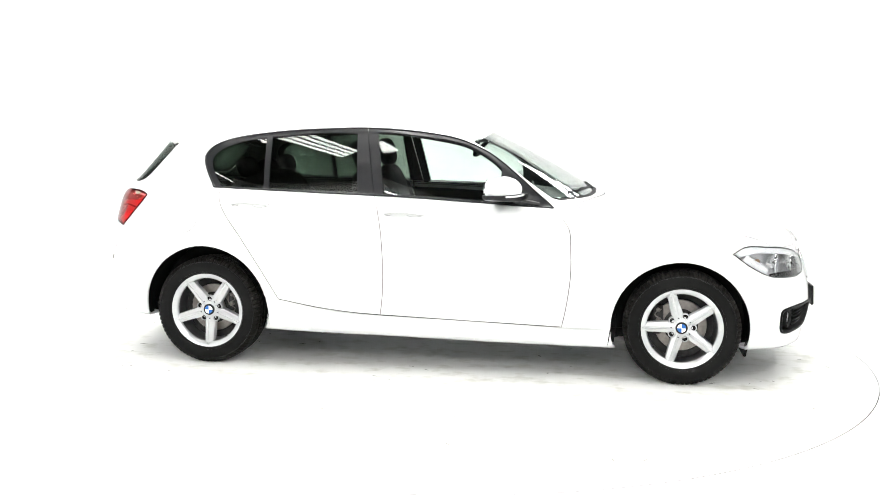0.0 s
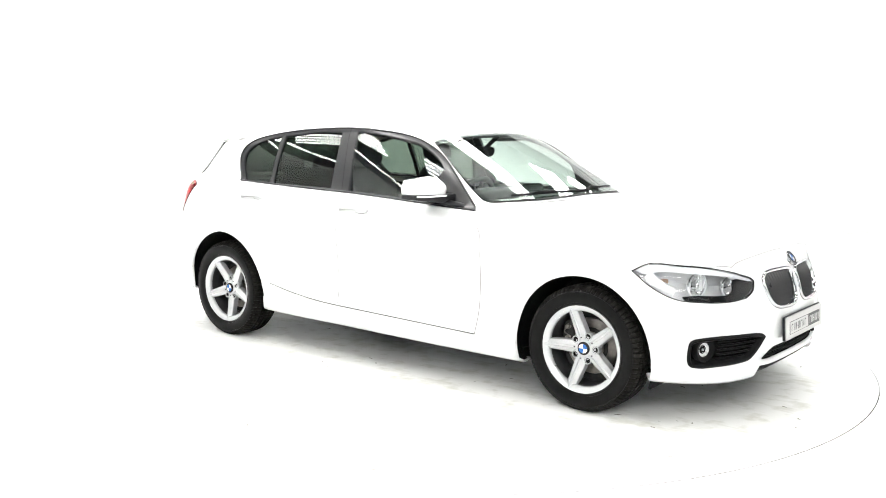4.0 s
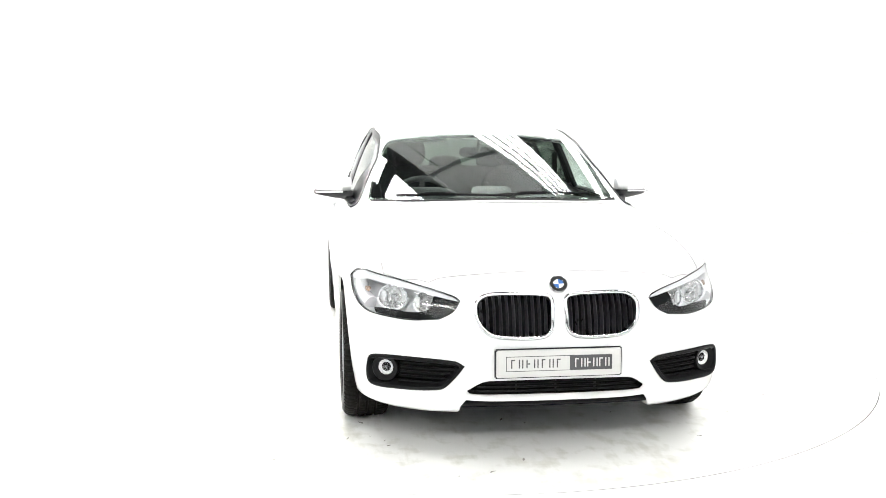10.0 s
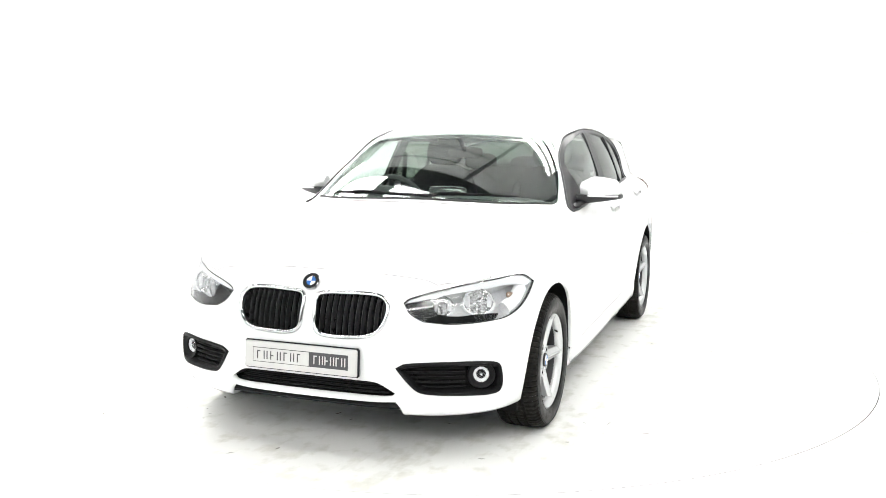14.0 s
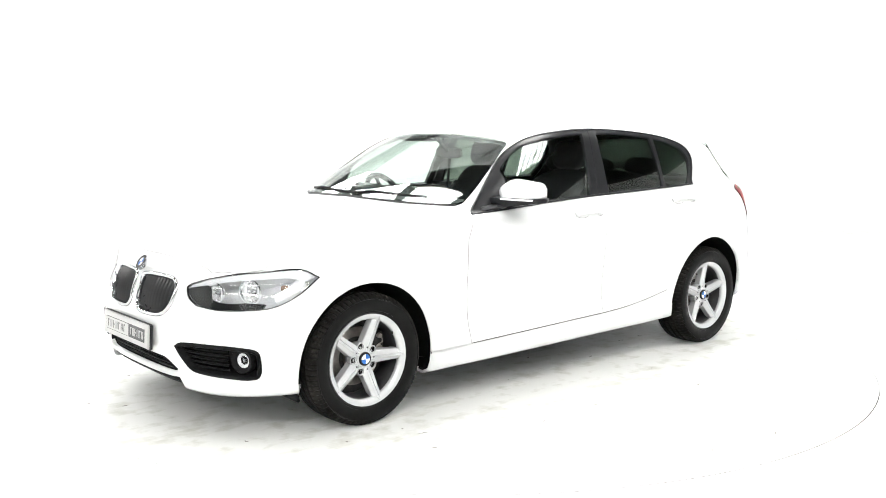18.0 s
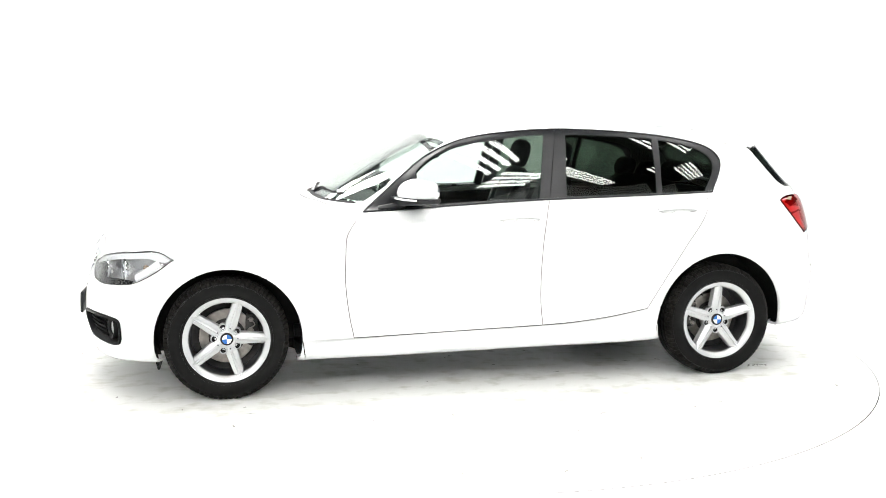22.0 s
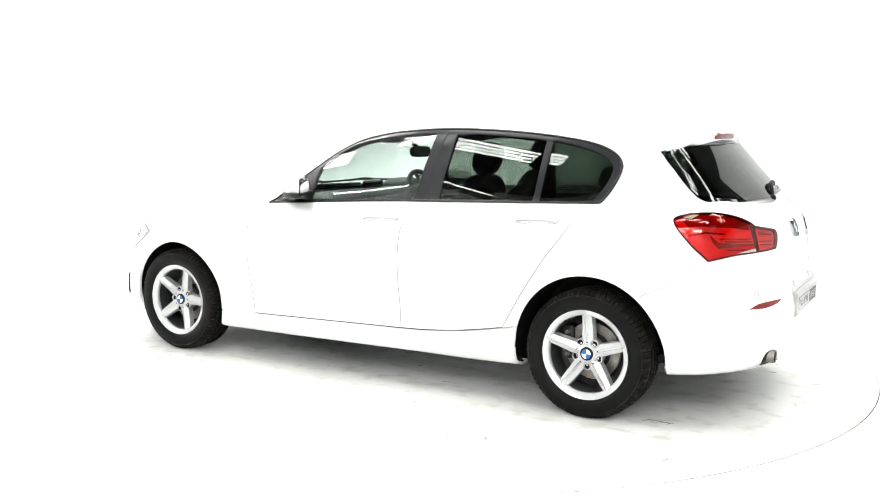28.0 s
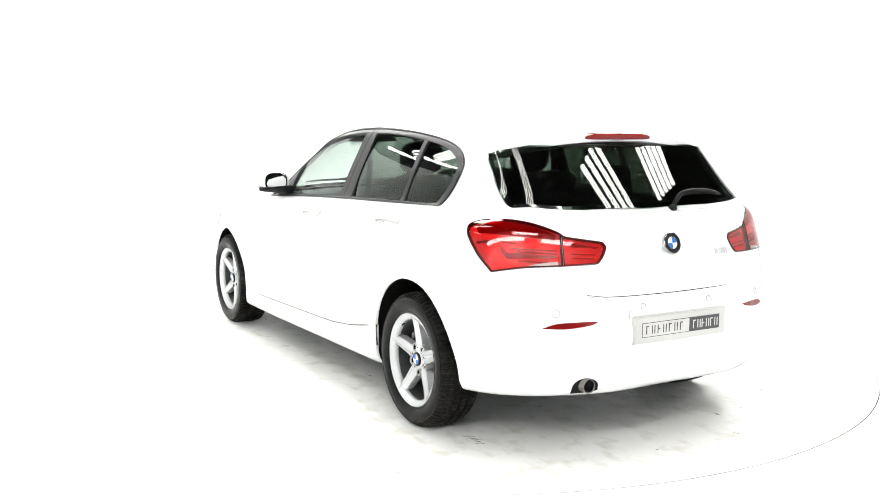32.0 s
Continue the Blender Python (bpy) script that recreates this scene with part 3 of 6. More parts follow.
def turntable():
    """The turning floor under the car."""
    n, R = 160, 2.487
    v = [(0, 0, 0)]
    radii = [.4, .9, 1.4, 1.9, 2.3, R - .003, R, R]
    zs = [0, 0, 0, 0, 0, 0, -.0015, -.02]
    for r, z in zip(radii, zs):
        v += [(r * math.cos(2 * math.pi * i / n), r * math.sin(2 * math.pi * i / n), z) for i in range(n)]
    f = [(0, 1 + i, 1 + (i + 1) % n) for i in range(n)]
    for j in range(len(radii) - 1):
        f += [(1 + j * n + i, 1 + (j + 1) * n + i, 1 + (j + 1) * n + (i + 1) % n, 1 + j * n + (i + 1) % n) for i in range(n)]
    t = new("turntable", mesh_of("turntable", v, f, [DISC, GAP], smooth=False, which=[0] * (len(f) - n) + [1] * n))
    rnd = random.Random(5)
    v, f = [], []
    for i in range(90):
        a, r = rnd.uniform(0, 6.283), 2.3 * rnd.random() ** .5
        if i < 8:
            x, y, w, l, turn = SCRATCH[0] + i * .016, SCRATCH[1] + rnd.uniform(-.01, .01), .004, rnd.uniform(.02, .05), 1.0
        else:
            x, y, w, l, turn = r * math.cos(a), r * math.sin(a), rnd.uniform(.0015, .005), rnd.uniform(.01, .06), rnd.uniform(0, 6.283)
        k, q = len(v), 5
        for j in range(q + 1):
            u = j / q - .5
            bend = rnd.uniform(-.004, .004)
            half = w * (1 - (2 * u) ** 2) + .0005
            for sgn in (-1, 1):
                lx, ly = u * l, bend + sgn * half
                v.append((x + lx * math.cos(turn) - ly * math.sin(turn), y + lx * math.sin(turn) + ly * math.cos(turn), .0015))
        f += [(k + 2 * j, k + 2 * j + 2, k + 2 * j + 3, k + 2 * j + 1) for j in range(q)]
    scuffs = link("floor_scuffs", mesh_of("scuffs", v, f, SCUFF, smooth=False), t)
    tagged(scuffs, label="small grey scuffs and flakes", kind="stuff")
    tagged(t, label="round white scuffed turntable floor under the car", category="turntable")
    return t
# ---------------------------------------------------------------- drawings of the car's pieces
def sv_side(pts, **kw):
    return lay(curve(pts, **kw), "side")


DLO = [(.645, .936), (.542, 1.018), (.427, 1.114), (.274, 1.224), (.122, 1.293), (-.03, 1.328), (-.182, 1.347), (-.334, 1.359), (-.485, 1.363), (-.637, 1.360), (-.789, 1.353), (-.94, 1.342),
       (-1.092, 1.325), (-1.244, 1.300), (-1.336, 1.273), (-1.396, 1.238), (-1.424, 1.192), (-1.414, 1.14), (-1.386, 1.079), (-1.345, 1.016)]
BELT = [(-1.345, 1.016), (-.929, 1.006), (-.631, .997), (-.371, .989), (-.183, .982), (.117, .968), (.417, .949), (.645, .936)]
SPLIT_TOP, SPLIT_FOOT = (-.441, 1.361), (-.368, .989)


def between(poly, keep):
    return [p for p in poly if keep(p)]


def windows_of(side, doors, roofside):
    """Black window surrounds and panes; each belongs to its door or to the body."""
    front = between(DLO, lambda p: p[0] > -.40) + [SPLIT_TOP, SPLIT_FOOT] + between(BELT, lambda p: -.36 < p[0] < .6)
    rear = [(SPLIT_TOP[0] - .005, SPLIT_TOP[1])] + between(DLO, lambda p: p[0] < -.46) + between(BELT, lambda p: -1.3 < p[0] < -.38) + [(SPLIT_FOOT[0] - .005, SPLIT_FOOT[1])]
    nf = len(between(DLO, lambda p: p[0] > -.40))
    front_l = sv_side(front, step=.018, closed=True, sharp=(0, nf, nf + 1))
    nr = 1 + len(between(DLO, lambda p: p[0] < -.46))
    rear_l = sv_side(rear, step=.018, closed=True, sharp=(0, nr - 1, len(rear) - 1))
    pane_f = sv_side([(.350, .966), (.350, 1.142), (.300, 1.186), (.212, 1.240), (.121, 1.279), (-.031, 1.308), (-.182, 1.327), (-.280, 1.336), (-.378, 1.341), (-.318, .994), (.0, .985)], step=.018, closed=True, sharp=(0, 1, 8, 9))
    pane_r = sv_side([(-.500, 1.338), (-.633, 1.339), (-.783, 1.331), (-1.018, 1.313), (-1.004, 1.014), (-.468, 1.003)], step=.018, closed=True, sharp=(0, 3, 4, 5))
    pane_q = sv_side([(-1.052, 1.309), (-1.14, 1.296), (-1.236, 1.274), (-1.325, 1.241), (-1.378, 1.190), (-1.372, 1.13), (-1.306, 1.022), (-1.034, 1.015)], step=.018, closed=True, sharp=(0, 6, 7))
    mir = "only" if side < 0 else ""
    skin_part("window_surround", doors[0], TRIM, "satin black window surround", outer=front_l, holes=[pane_f], step=.03, lift=.002, flange=.022, mirror=mir)
    skin_part("window_surround", doors[1], TRIM, "satin black window surround", outer=rear_l, holes=[pane_r, pane_q], step=.03, lift=.002, flange=.022, mirror=mir)
    skin_part("window_pane", doors[0], CLEAR, "clear green-tinted side glass", outer=inset(pane_f, -.006), step=.05, lift=-.007, fit="y", flange=.004, back=True, mirror=mir)
    skin_part("window_pane", doors[1], PRIVACY, "dark privacy glass", outer=inset(pane_r, -.006), step=.05, lift=-.007, fit="y", flange=.004, back=True, mirror=mir)
    skin_part("quarter_pane", doors[1], PRIVACY, "dark privacy glass", outer=inset(pane_q, -.006), step=.05, lift=-.007, fit="y", flange=.004, back=True, mirror=mir)
    # raised outer strip along the roof rail and the belt
    for pts, r in ((DLO, .006), (BELT, .006)):
        q = sv_side(pts, step=.03)
        p, n = at(GRID, q), at(NORM, q)
        p = (p + n * .002) * [1, side, 1]
        part("window_strip", tube(p, r, 6), TRIM, roofside, "slim black rubber strip")
    return front_l, rear_l


FRONT_SEAM = [(.705, .294), (.725, .392), (.744, .529), (.749, .619), (.747, .709), (.740, .813), (.719, .858), (.672, .915)]
MID_SEAM = [(-.366, .982), (-.328, .909), (-.306, .806), (-.296, .686), (-.294, .566), (-.299, .446), (-.310, .322)]
REAR_SEAM = [(-.908, .392), (-1.017, .575), (-1.13, .749), (-1.214, .863), (-1.286, .981), (-1.300, 1.006)]
SILL_SEAM = [(.967, .286), (.705, .290), (.261, .306), (-.038, .312), (-.310, .320), (-.485, .327), (-.693, .350), (-.901, .388), (-.988, .407)]


def arch(cx, cz, r, z_front, z_rear, r2=None):
    """A wheel opening in side view, from its front foot over the top to its rear foot."""
    r2 = r2 or r
    a0, a1 = math.asin((z_front - cz) / r), math.pi - math.asin((z_rear - cz) / r)
    pts = []
    for i in range(33):
        a = a0 + (a1 - a0) * i / 32
        pts.append((cx + r * math.cos(a), cz + (r2 if math.sin(a) > 0 else r) * math.sin(a)))
    return pts


ARCH_F = arch(1.335, .300, .368, .215, .16)
ARCH_R = arch(-1.352, .305, .377, .18, .255, .383)


def piece_outlines():
    o = {}
    o["front_door"] = lay(curve(FRONT_SEAM + [(.634, .931), (.417, .943), (.117, .962), (-.183, .976)] + MID_SEAM, step=.02, closed=True, sharp=(0, 8, 12, 18)), "side")
    o["rear_door"] = lay(curve([(x, z) for x, z in MID_SEAM[::-1]] + [(-.631, .991), (-.929, 1.000), (-1.295, 1.009)] + REAR_SEAM[::-1][1:] + [(-.693, .354), (-.485, .331)], step=.02, closed=True, sharp=(0, 6, 9, 13, 14)), "side")
    o["sill"] = lay(curve(SILL_SEAM + [(-.973, .30), (-.972, .213), (-.3, .206), (.3, .199), (.955, .190), (.960, .23)], step=.02, closed=True, sharp=(0, 8, 10, 13)), "side")
    o["dlo"] = lay(curve(DLO + BELT[1:-1], step=.018, closed=True, sharp=(0, len(DLO) - 1)), "side")
    foot = VK[0]
    for k, a in (("arch_front", ARCH_F), ("arch_rear", ARCH_R)):
        up = lay(np.array(a), "side")
        o[k + "_line"] = up
        o[k] = np.concatenate([[[up[0, 0], foot - .01]], up, [[up[-1, 0], foot - .01]]])
    head = [(2.012, .405, .660), (1.997, .425, .677), (1.945, .545, .713), (1.800, .712, .745), (1.664, .805, .753), (1.592, .839, .716), (1.680, .831, .652), (1.765, .803, .606), (1.830, .757, .585), (1.955, .610, .574), (2.010, .492, .585), (2.020, .435, .617)]
    o["headlight"] = lay(curve(head, step=.014, closed=True, sharp=(0, 5, 10)), "space")
    kid = [(2.07, .022, .60), (2.052, .022, .668), (2.046, .045, .692), (2.036, .154, .699), (2.020, .296, .694), (2.022, .340, .668), (2.038, .354, .629), (2.064, .338, .565), (2.081, .290, .522), (2.091, .212, .509), (2.095, .074, .511), (2.091, .030, .540)]
    o["kidney"] = lay(curve(kid, step=.012, closed=True), "space")
    fog = [(2.070, .395, .400), (2.062, .434, .419), (1.98, .60, .425), (1.897, .739, .420), (1.868, .772, .408), (1.860, .779, .383), (1.857, .781, .317), (1.870, .767, .289), (1.94, .655, .285), (2.018, .521, .289), (2.035, .477, .300), (2.055, .435, .345)]
    o["fog"] = lay(curve(fog, step=.014, closed=True, sharp=(0,)), "space")
    low = [(0, .340), (.265, .338), (.320, .331), (.385, .290), (.372, .272), (.2, .268), (0, .267)]
    o["low"] = lay(np.concatenate([curve(low, step=.014, sharp=(3,)), ]), "front")
    lip = lay(curve([(.0, .244), (.30, .246), (.385, .250), (.405, .222), (.412, .19)], step=.014, sharp=(2,)), "front")
    o["lip"] = np.concatenate([[[-.02, lip[0, 1]]], lip, [[lip[-1, 0], -.02], [-.02, -.02]]])
    pipe = lay(curve([(-2.070, .522, .290), (-2.088, .516, .345), (-2.108, .462, .366), (-2.124, .404, .345), (-2.119, .394, .305)], step=.01), "space")
    o["pipe"] = np.concatenate([pipe, [[pipe[-1, 0], -.02], [pipe[0, 0], -.02]]])
    tail = [(-1.728, .797, .964), (-1.768, .755, .988), (-1.862, .700, .997), (-1.955, .606, .980), (-2.010, .535, .948), (-2.022, .515, .932), (-2.078, .362, .906), (-2.088, .350, .882), (-2.096, .392, .822), (-2.088, .430, .816), (-2.043, .558, .811), (-1.977, .683, .805), (-1.887, .785, .784), (-1.803, .816, .870)]
    o["tail"] = lay(curve(tail, step=.014, closed=True, sharp=(6, 12)), "space")
    hood = np.concatenate([lay(curve([(0, .778), (.15, .777), (.338, .765), (.484, .749), (.530, .731)], step=.015), "front"),
                           lay(curve([(1.935, .553), (1.875, .640), (1.800, .706), (1.62, .722), (1.3, .742), (1.0, .748), (.83, .738), (.780, .705), (.772, .655), (.795, .59), (.835, .50), (.895, .30), (.915, .12), (.918, 0)], step=.02, sharp=(2,)), "top")])
    hood[0, 0] = hood[-1, 0] = 0
    o["hood"] = hood
    ws = lay(curve([(0, 1.338), (.21, 1.333), (.41, 1.317), (.51, 1.305), (.562, 1.286), (.608, 1.22), (.672, 1.09), (.706, .985), (.690, .972), (.55, .975), (.30, .984), (0, .990)], step=.02, sharp=(7, 8)), "screen")
    ws[0, 0] = ws[-1, 0] = 0
    o["screen"] = ws
    rg = lay(curve([(-1.706, 0, 1.314), (-1.698, .3, 1.305), (-1.672, .46, 1.291), (-1.642, .56, 1.277), (-1.597, .618, 1.266), (-1.690, .648, 1.17), (-1.760, .661, 1.09), (-1.812, .664, 1.052), (-1.855, .650, 1.039), (-1.928, .52, 1.036), (-1.942, .30, 1.030), (-1.955, 0, 1.028)], step=.02, sharp=(4,)), "space")
    rg[0, 0] = rg[-1, 0] = SK[-1]
    o["back"] = rg
    tg = np.concatenate([lay(curve([(-1.968, 0, 1.014), (-1.955, .3, 1.017), (-1.935, .50, 1.022), (-1.878, .652, 1.020)], step=.02), "space"), lay(curve([(-1.890, .664, .998), (-2.010, .530, .945), (-2.050, .535, .813), (-2.069, .509, .769), (-2.097, .448, .690), (-2.113, .36, .679), (-2.130, .15, .675), (-2.134, 0, .674)], step=.02, sharp=(4,)), "space")])
    tg[0, 0] = tg[-1, 0] = SK[-1]
    o["tailgate"] = tg
    # bumper joints: from the hood's front edge through the lamp to the wheel opening; from the tailgate's foot through the tail lamp
    af, ar = o["arch_front_line"], o["arch_rear_line"]
    hf = lay(curve([(0, .770), (.338, .757), (.484, .741), (.522, .722)], step=.02), "front")
    hf[0, 0] = 0
    j = lay(curve([(1.95, .56, .66), (1.80, .74, .655), (1.700, .824, .640), (1.655, .838, .56), (1.66, .845, .47)], step=.02), "space")
    arch_part = np.array([p for p in af[::1] if p[1] < j[-1, 1] and p[0] < SK[4]])[::-1]
    o["front_bumper"] = np.concatenate([[[0, VK[0]]], hf, j, arch_part, [[arch_part[-1, 0], VK[0]]]])
    j2 = lay(curve([(-2.134, 0, .674), (-2.130, .15, .675), (-2.113, .36, .679), (-2.097, .448, .690), (-2.069, .509, .769), (-2.05, .540, .813), (-1.977, .67, .83), (-1.89, .78, .80), (-1.812, .830, .717), (-1.604, .876, .612)], step=.02), "space")
    j2[0, 0] = SK[-1]
    arch2 = np.array([p for p in ar if p[1] < j2[-1, 1] and p[0] > SK[8]])
    o["rear_bumper"] = np.concatenate([j2, arch2, [[arch2[-1, 0], VK[0]], [SK[-1], VK[0]]]])
    return o


def frame_box():
    s1, v0, v1 = SK[-1], VK[0], VK[-1]
    return spread(np.array([(0, v0), (s1, v0), (s1, v1), (0, v1)]), .04)


def subtract_panel(name, parent, mat, label, keep, cut, bounds, step, mirror, lift=0.0, flange=.012):
    """A piece of the skin: inside keep, outside cut. All lines are laid into one net, and triangles are chosen by their middles."""
    from mathutils.geometry import delaunay_2d_cdt
    keep = spread(keep)
    loops = [keep] + list(cut)
    edge = np.concatenate(loops)
    lo, hi = keep.min(0), keep.max(0)
    gx, gy = np.arange(lo[0] + step * .5, hi[0], step), np.arange(lo[1] + step * .5, hi[1], step)
    g = np.stack(np.meshgrid(gx, gy, indexing="ij"), -1)
    g[:, 1::2, 0] += step * .5
    g = g.reshape(-1, 2)
    g = g[inside(keep, g)]
    for h in cut:
        g = g[~inside(h, g)]
    ok = np.ones(len(g), bool)
    for i in range(0, len(g), 400):
        ok[i:i + 400] = (((g[i:i + 400, None] - edge[None]) ** 2).sum(2).min(1) > (step * .5) ** 2)
    g = g[ok]
    edges, k = [], 0
    for lp in loops:
        edges += [(k + i, k + (i + 1) % len(lp)) for i in range(len(lp))]
        k += len(lp)
    vs, _, fs, *_ = delaunay_2d_cdt([Vector(p) for p in np.concatenate([edge, g])], edges, [], 0, 1e-6)
    v = np.array([tuple(p) for p in vs])
    f = np.array([t for t in fs if len(t) == 3])
    c = v[f].mean(1)
    sel = inside(keep, c)
    for h in cut:
        sel &= ~inside(h, c)
    f = f[sel]
    used = np.unique(f)
    remap = -np.ones(len(v), int)
    remap[used] = np.arange(len(used))
    v, f = v[used], remap[f]
    p, n = at(GRID, v), at(NORM, v)
    n /= np.linalg.norm(n, axis=1, keepdims=True)
    p = p + n * lift
    tri = np.cross(p[f[:, 1]] - p[f[:, 0]], p[f[:, 2]] - p[f[:, 0]])
    area = np.linalg.norm(tri, axis=1)
    f, tri = f[area > 1e-9], tri[area > 1e-9]
    if (tri * n[f[:, 0]]).sum() < 0:
        f = f[:, ::-1]
    key = {(a, b) for t in f for a, b in ((t[0], t[1]), (t[1], t[2]), (t[2], t[0]))}
    rim = [(a, b) for a, b in key if (b, a) not in key and not (abs(p[a, 1]) < 2e-3 and abs(p[b, 1]) < 2e-3)]
    faces = [tuple(t) for t in f]
    k = len(p)
    ids = sorted({i for r in rim for i in r})
    m1 = {i: k + q for q, i in enumerate(ids)}
    m2 = {i: k + len(ids) + q for q, i in enumerate(ids)}
    p = np.concatenate([p, p[ids], p[ids] - n[ids] * flange])
    n = np.concatenate([n, n[ids], n[ids]])
    faces += [(m1[b], m1[a], m2[a], m2[b]) for a, b in rim]
    flip = np.array([1, -1, 1.0])
    if mirror == "only":
        p, n, faces = p * flip, n * flip, [t[::-1] for t in faces]
    if mirror == "join":
        k = len(p)
        mid = np.abs(p[:, 1]) < 2e-3
        p[mid, 1] = 0
        n[mid, 1] = 0
        other = [i if mid[i] else i + k for i in range(k)]
        faces = faces + [tuple(other[i] for i in t[::-1]) for t in faces]
        p, n = np.concatenate([p, p * flip]), np.concatenate([n, n * flip])
    return link(name, mesh_of(name, p, faces, mat, normals=n), parent, label)


# ---------------------------------------------------------------- wheels
def tyre_mesh():
    """Tyre with a ribbed side, cut shoulder blocks and three grooves round the tread."""
    n = 380
    prof = [(.205, -.090), (.2225, -.099), (.2240, -.101), (.2300, -.1030), (.2305, -.1015), (.243, -.1065), (.265, -.107), (.281, -.1035), (.2815, -.1055), (.2850, -.1048), (.2855, -.1020), (.291, -.100), (.300, -.093), (.3085, -.080), (.3105, -.062), (.3115, -.046), (.3045, -.044), (.3045, -.034), (.3120, -.032), (.3125, -.007), (.3050, -.005)]
    prof = prof + [(r, -y) for r, y in prof[::-1]]
    v, f, which = [], [], []
    for j, (r, y) in enumerate(prof):
        for i in range(n):
            a = 2 * math.pi * (i + 12 * (abs(y) - .09) * (1 if y > 0 else -1) * (abs(y) > .05)) / n
            d = 0
            if i % 5 == 0 and .290 < r and abs(y) > .05:
                d = .0068
            elif i % 5 == 3 and r > .310 and abs(y) < .045:
                d = .002
            x, z = (r - d) * math.cos(a), (r - d) * math.sin(a)
            v.append((x, y, max(z, -.3075)))
    for j in range(len(prof) - 1):
        f += [(j * n + i, j * n + (i + 1) % n, (j + 1) * n + (i + 1) % n, (j + 1) * n + i) for i in range(n)]
        which += [int(prof[j][0] >= .291 and prof[j + 1][0] >= .291)] * n
    me = mesh_of("tyre", v, [t[::-1] for t in f], [RUBBER, TREAD], which=which)
    me.set_sharp_from_angle(angle=radians(30))
    return me


def spoke_mesh():
    """One arm of the star: broad at the hub, a flat spine between two bevels, its tip drawn out over the rim."""
    bm = bmesh.new()
    rows = []
    for r, w, y, e in ((.030, .0300, .0600, .045), (.050, .0300, .0605, .045), (.075, .0298, .0640, .045), (.105, .0280, .0685, .045), (.140, .0262, .0745, .045), (.170, .0250, .0800, .045), (.186, .0245, .0835, .030), (.194, .0190, .0872, .012), (.202, .0095, .0918, .006), (.209, .0030, .0950, .004)):
        k = min(1, w / .020)
        sec = [(-w - .003 * k, -e), (-w, -.0115 * k), (-w * .86, -.0080 * k), (-.0078 * k, -.0008), (-.0062 * k, .0004), (-.0046 * k, -.0030 * k), (.0046 * k, -.0030 * k), (.0062 * k, .0004), (.0078 * k, -.0008), (w * .86, -.0080 * k), (w, -.0115 * k), (w + .003 * k, -e)]
        rows.append([bm.verts.new((r, y + h, t)) for t, h in sec])
    for a, b in zip(rows, rows[1:]):
        for i in range(len(a) - 1):
            bm.faces.new((a[i], a[i + 1], b[i + 1], b[i]))
        bm.faces.new((a[-1], a[0], b[0], b[-1]))
    bm.faces.new(rows[0])
    bm.faces.new(rows[-1][::-1])
    bmesh.ops.recalc_face_normals(bm, faces=bm.faces)
    return bm


def roundel(parent, m, r=.041, name="badge"):
    """Round enamel badge: chrome rim, black ring, blue and white quarters."""
    rim = part(name, lathe([(r, 0), (r, .005), (r * .95, .0065), (r * .93, .005), (r * .93, .003), (0.0001, .003)], 40), DULLCHROME, parent, "round chrome-rimmed enamel badge", m)
    part("badge_foot", lathe([(r * .98, -.012), (r * .98, .0005), (r * .5, .0005)], 40), CHROME, rim)
    part("ring", lathe([(r * .93, .0035), (r * .90, .0048), (r * .60, .0048), (r * .58, .0035)], 40), BADGERING, rim, "black enamel ring")
    part("inner_rim", lathe([(r * .60, .0035), (r * .60, .0056), (r * .55, .0056), (r * .55, .0035)], 40), DULLCHROME, rim)
    for q in range(4):
        bm = bmesh.new()
        c = bm.verts.new((0, .0045, 0))
        arc = [bm.verts.new((r * .56 * math.cos(a), .0045, r * .56 * math.sin(a))) for a in [math.pi / 2 * (q + i / 8) for i in range(9)]]
        low = [bm.verts.new((v.co.x, .003, v.co.z)) for v in (c, *arc)]
        for a, b in zip(arc, arc[1:]):
            bm.faces.new((c, b, a))
        lp = [c, *arc]
        for i in range(len(lp)):
            bm.faces.new((lp[i], lp[(i + 1) % len(lp)], low[(i + 1) % len(lp)], low[i]))
        part("quarter", bm, BLUE if q % 2 else WHITE, rim, "blue enamel quarter" if q % 2 else "white enamel quarter", smooth=False)
    return rim


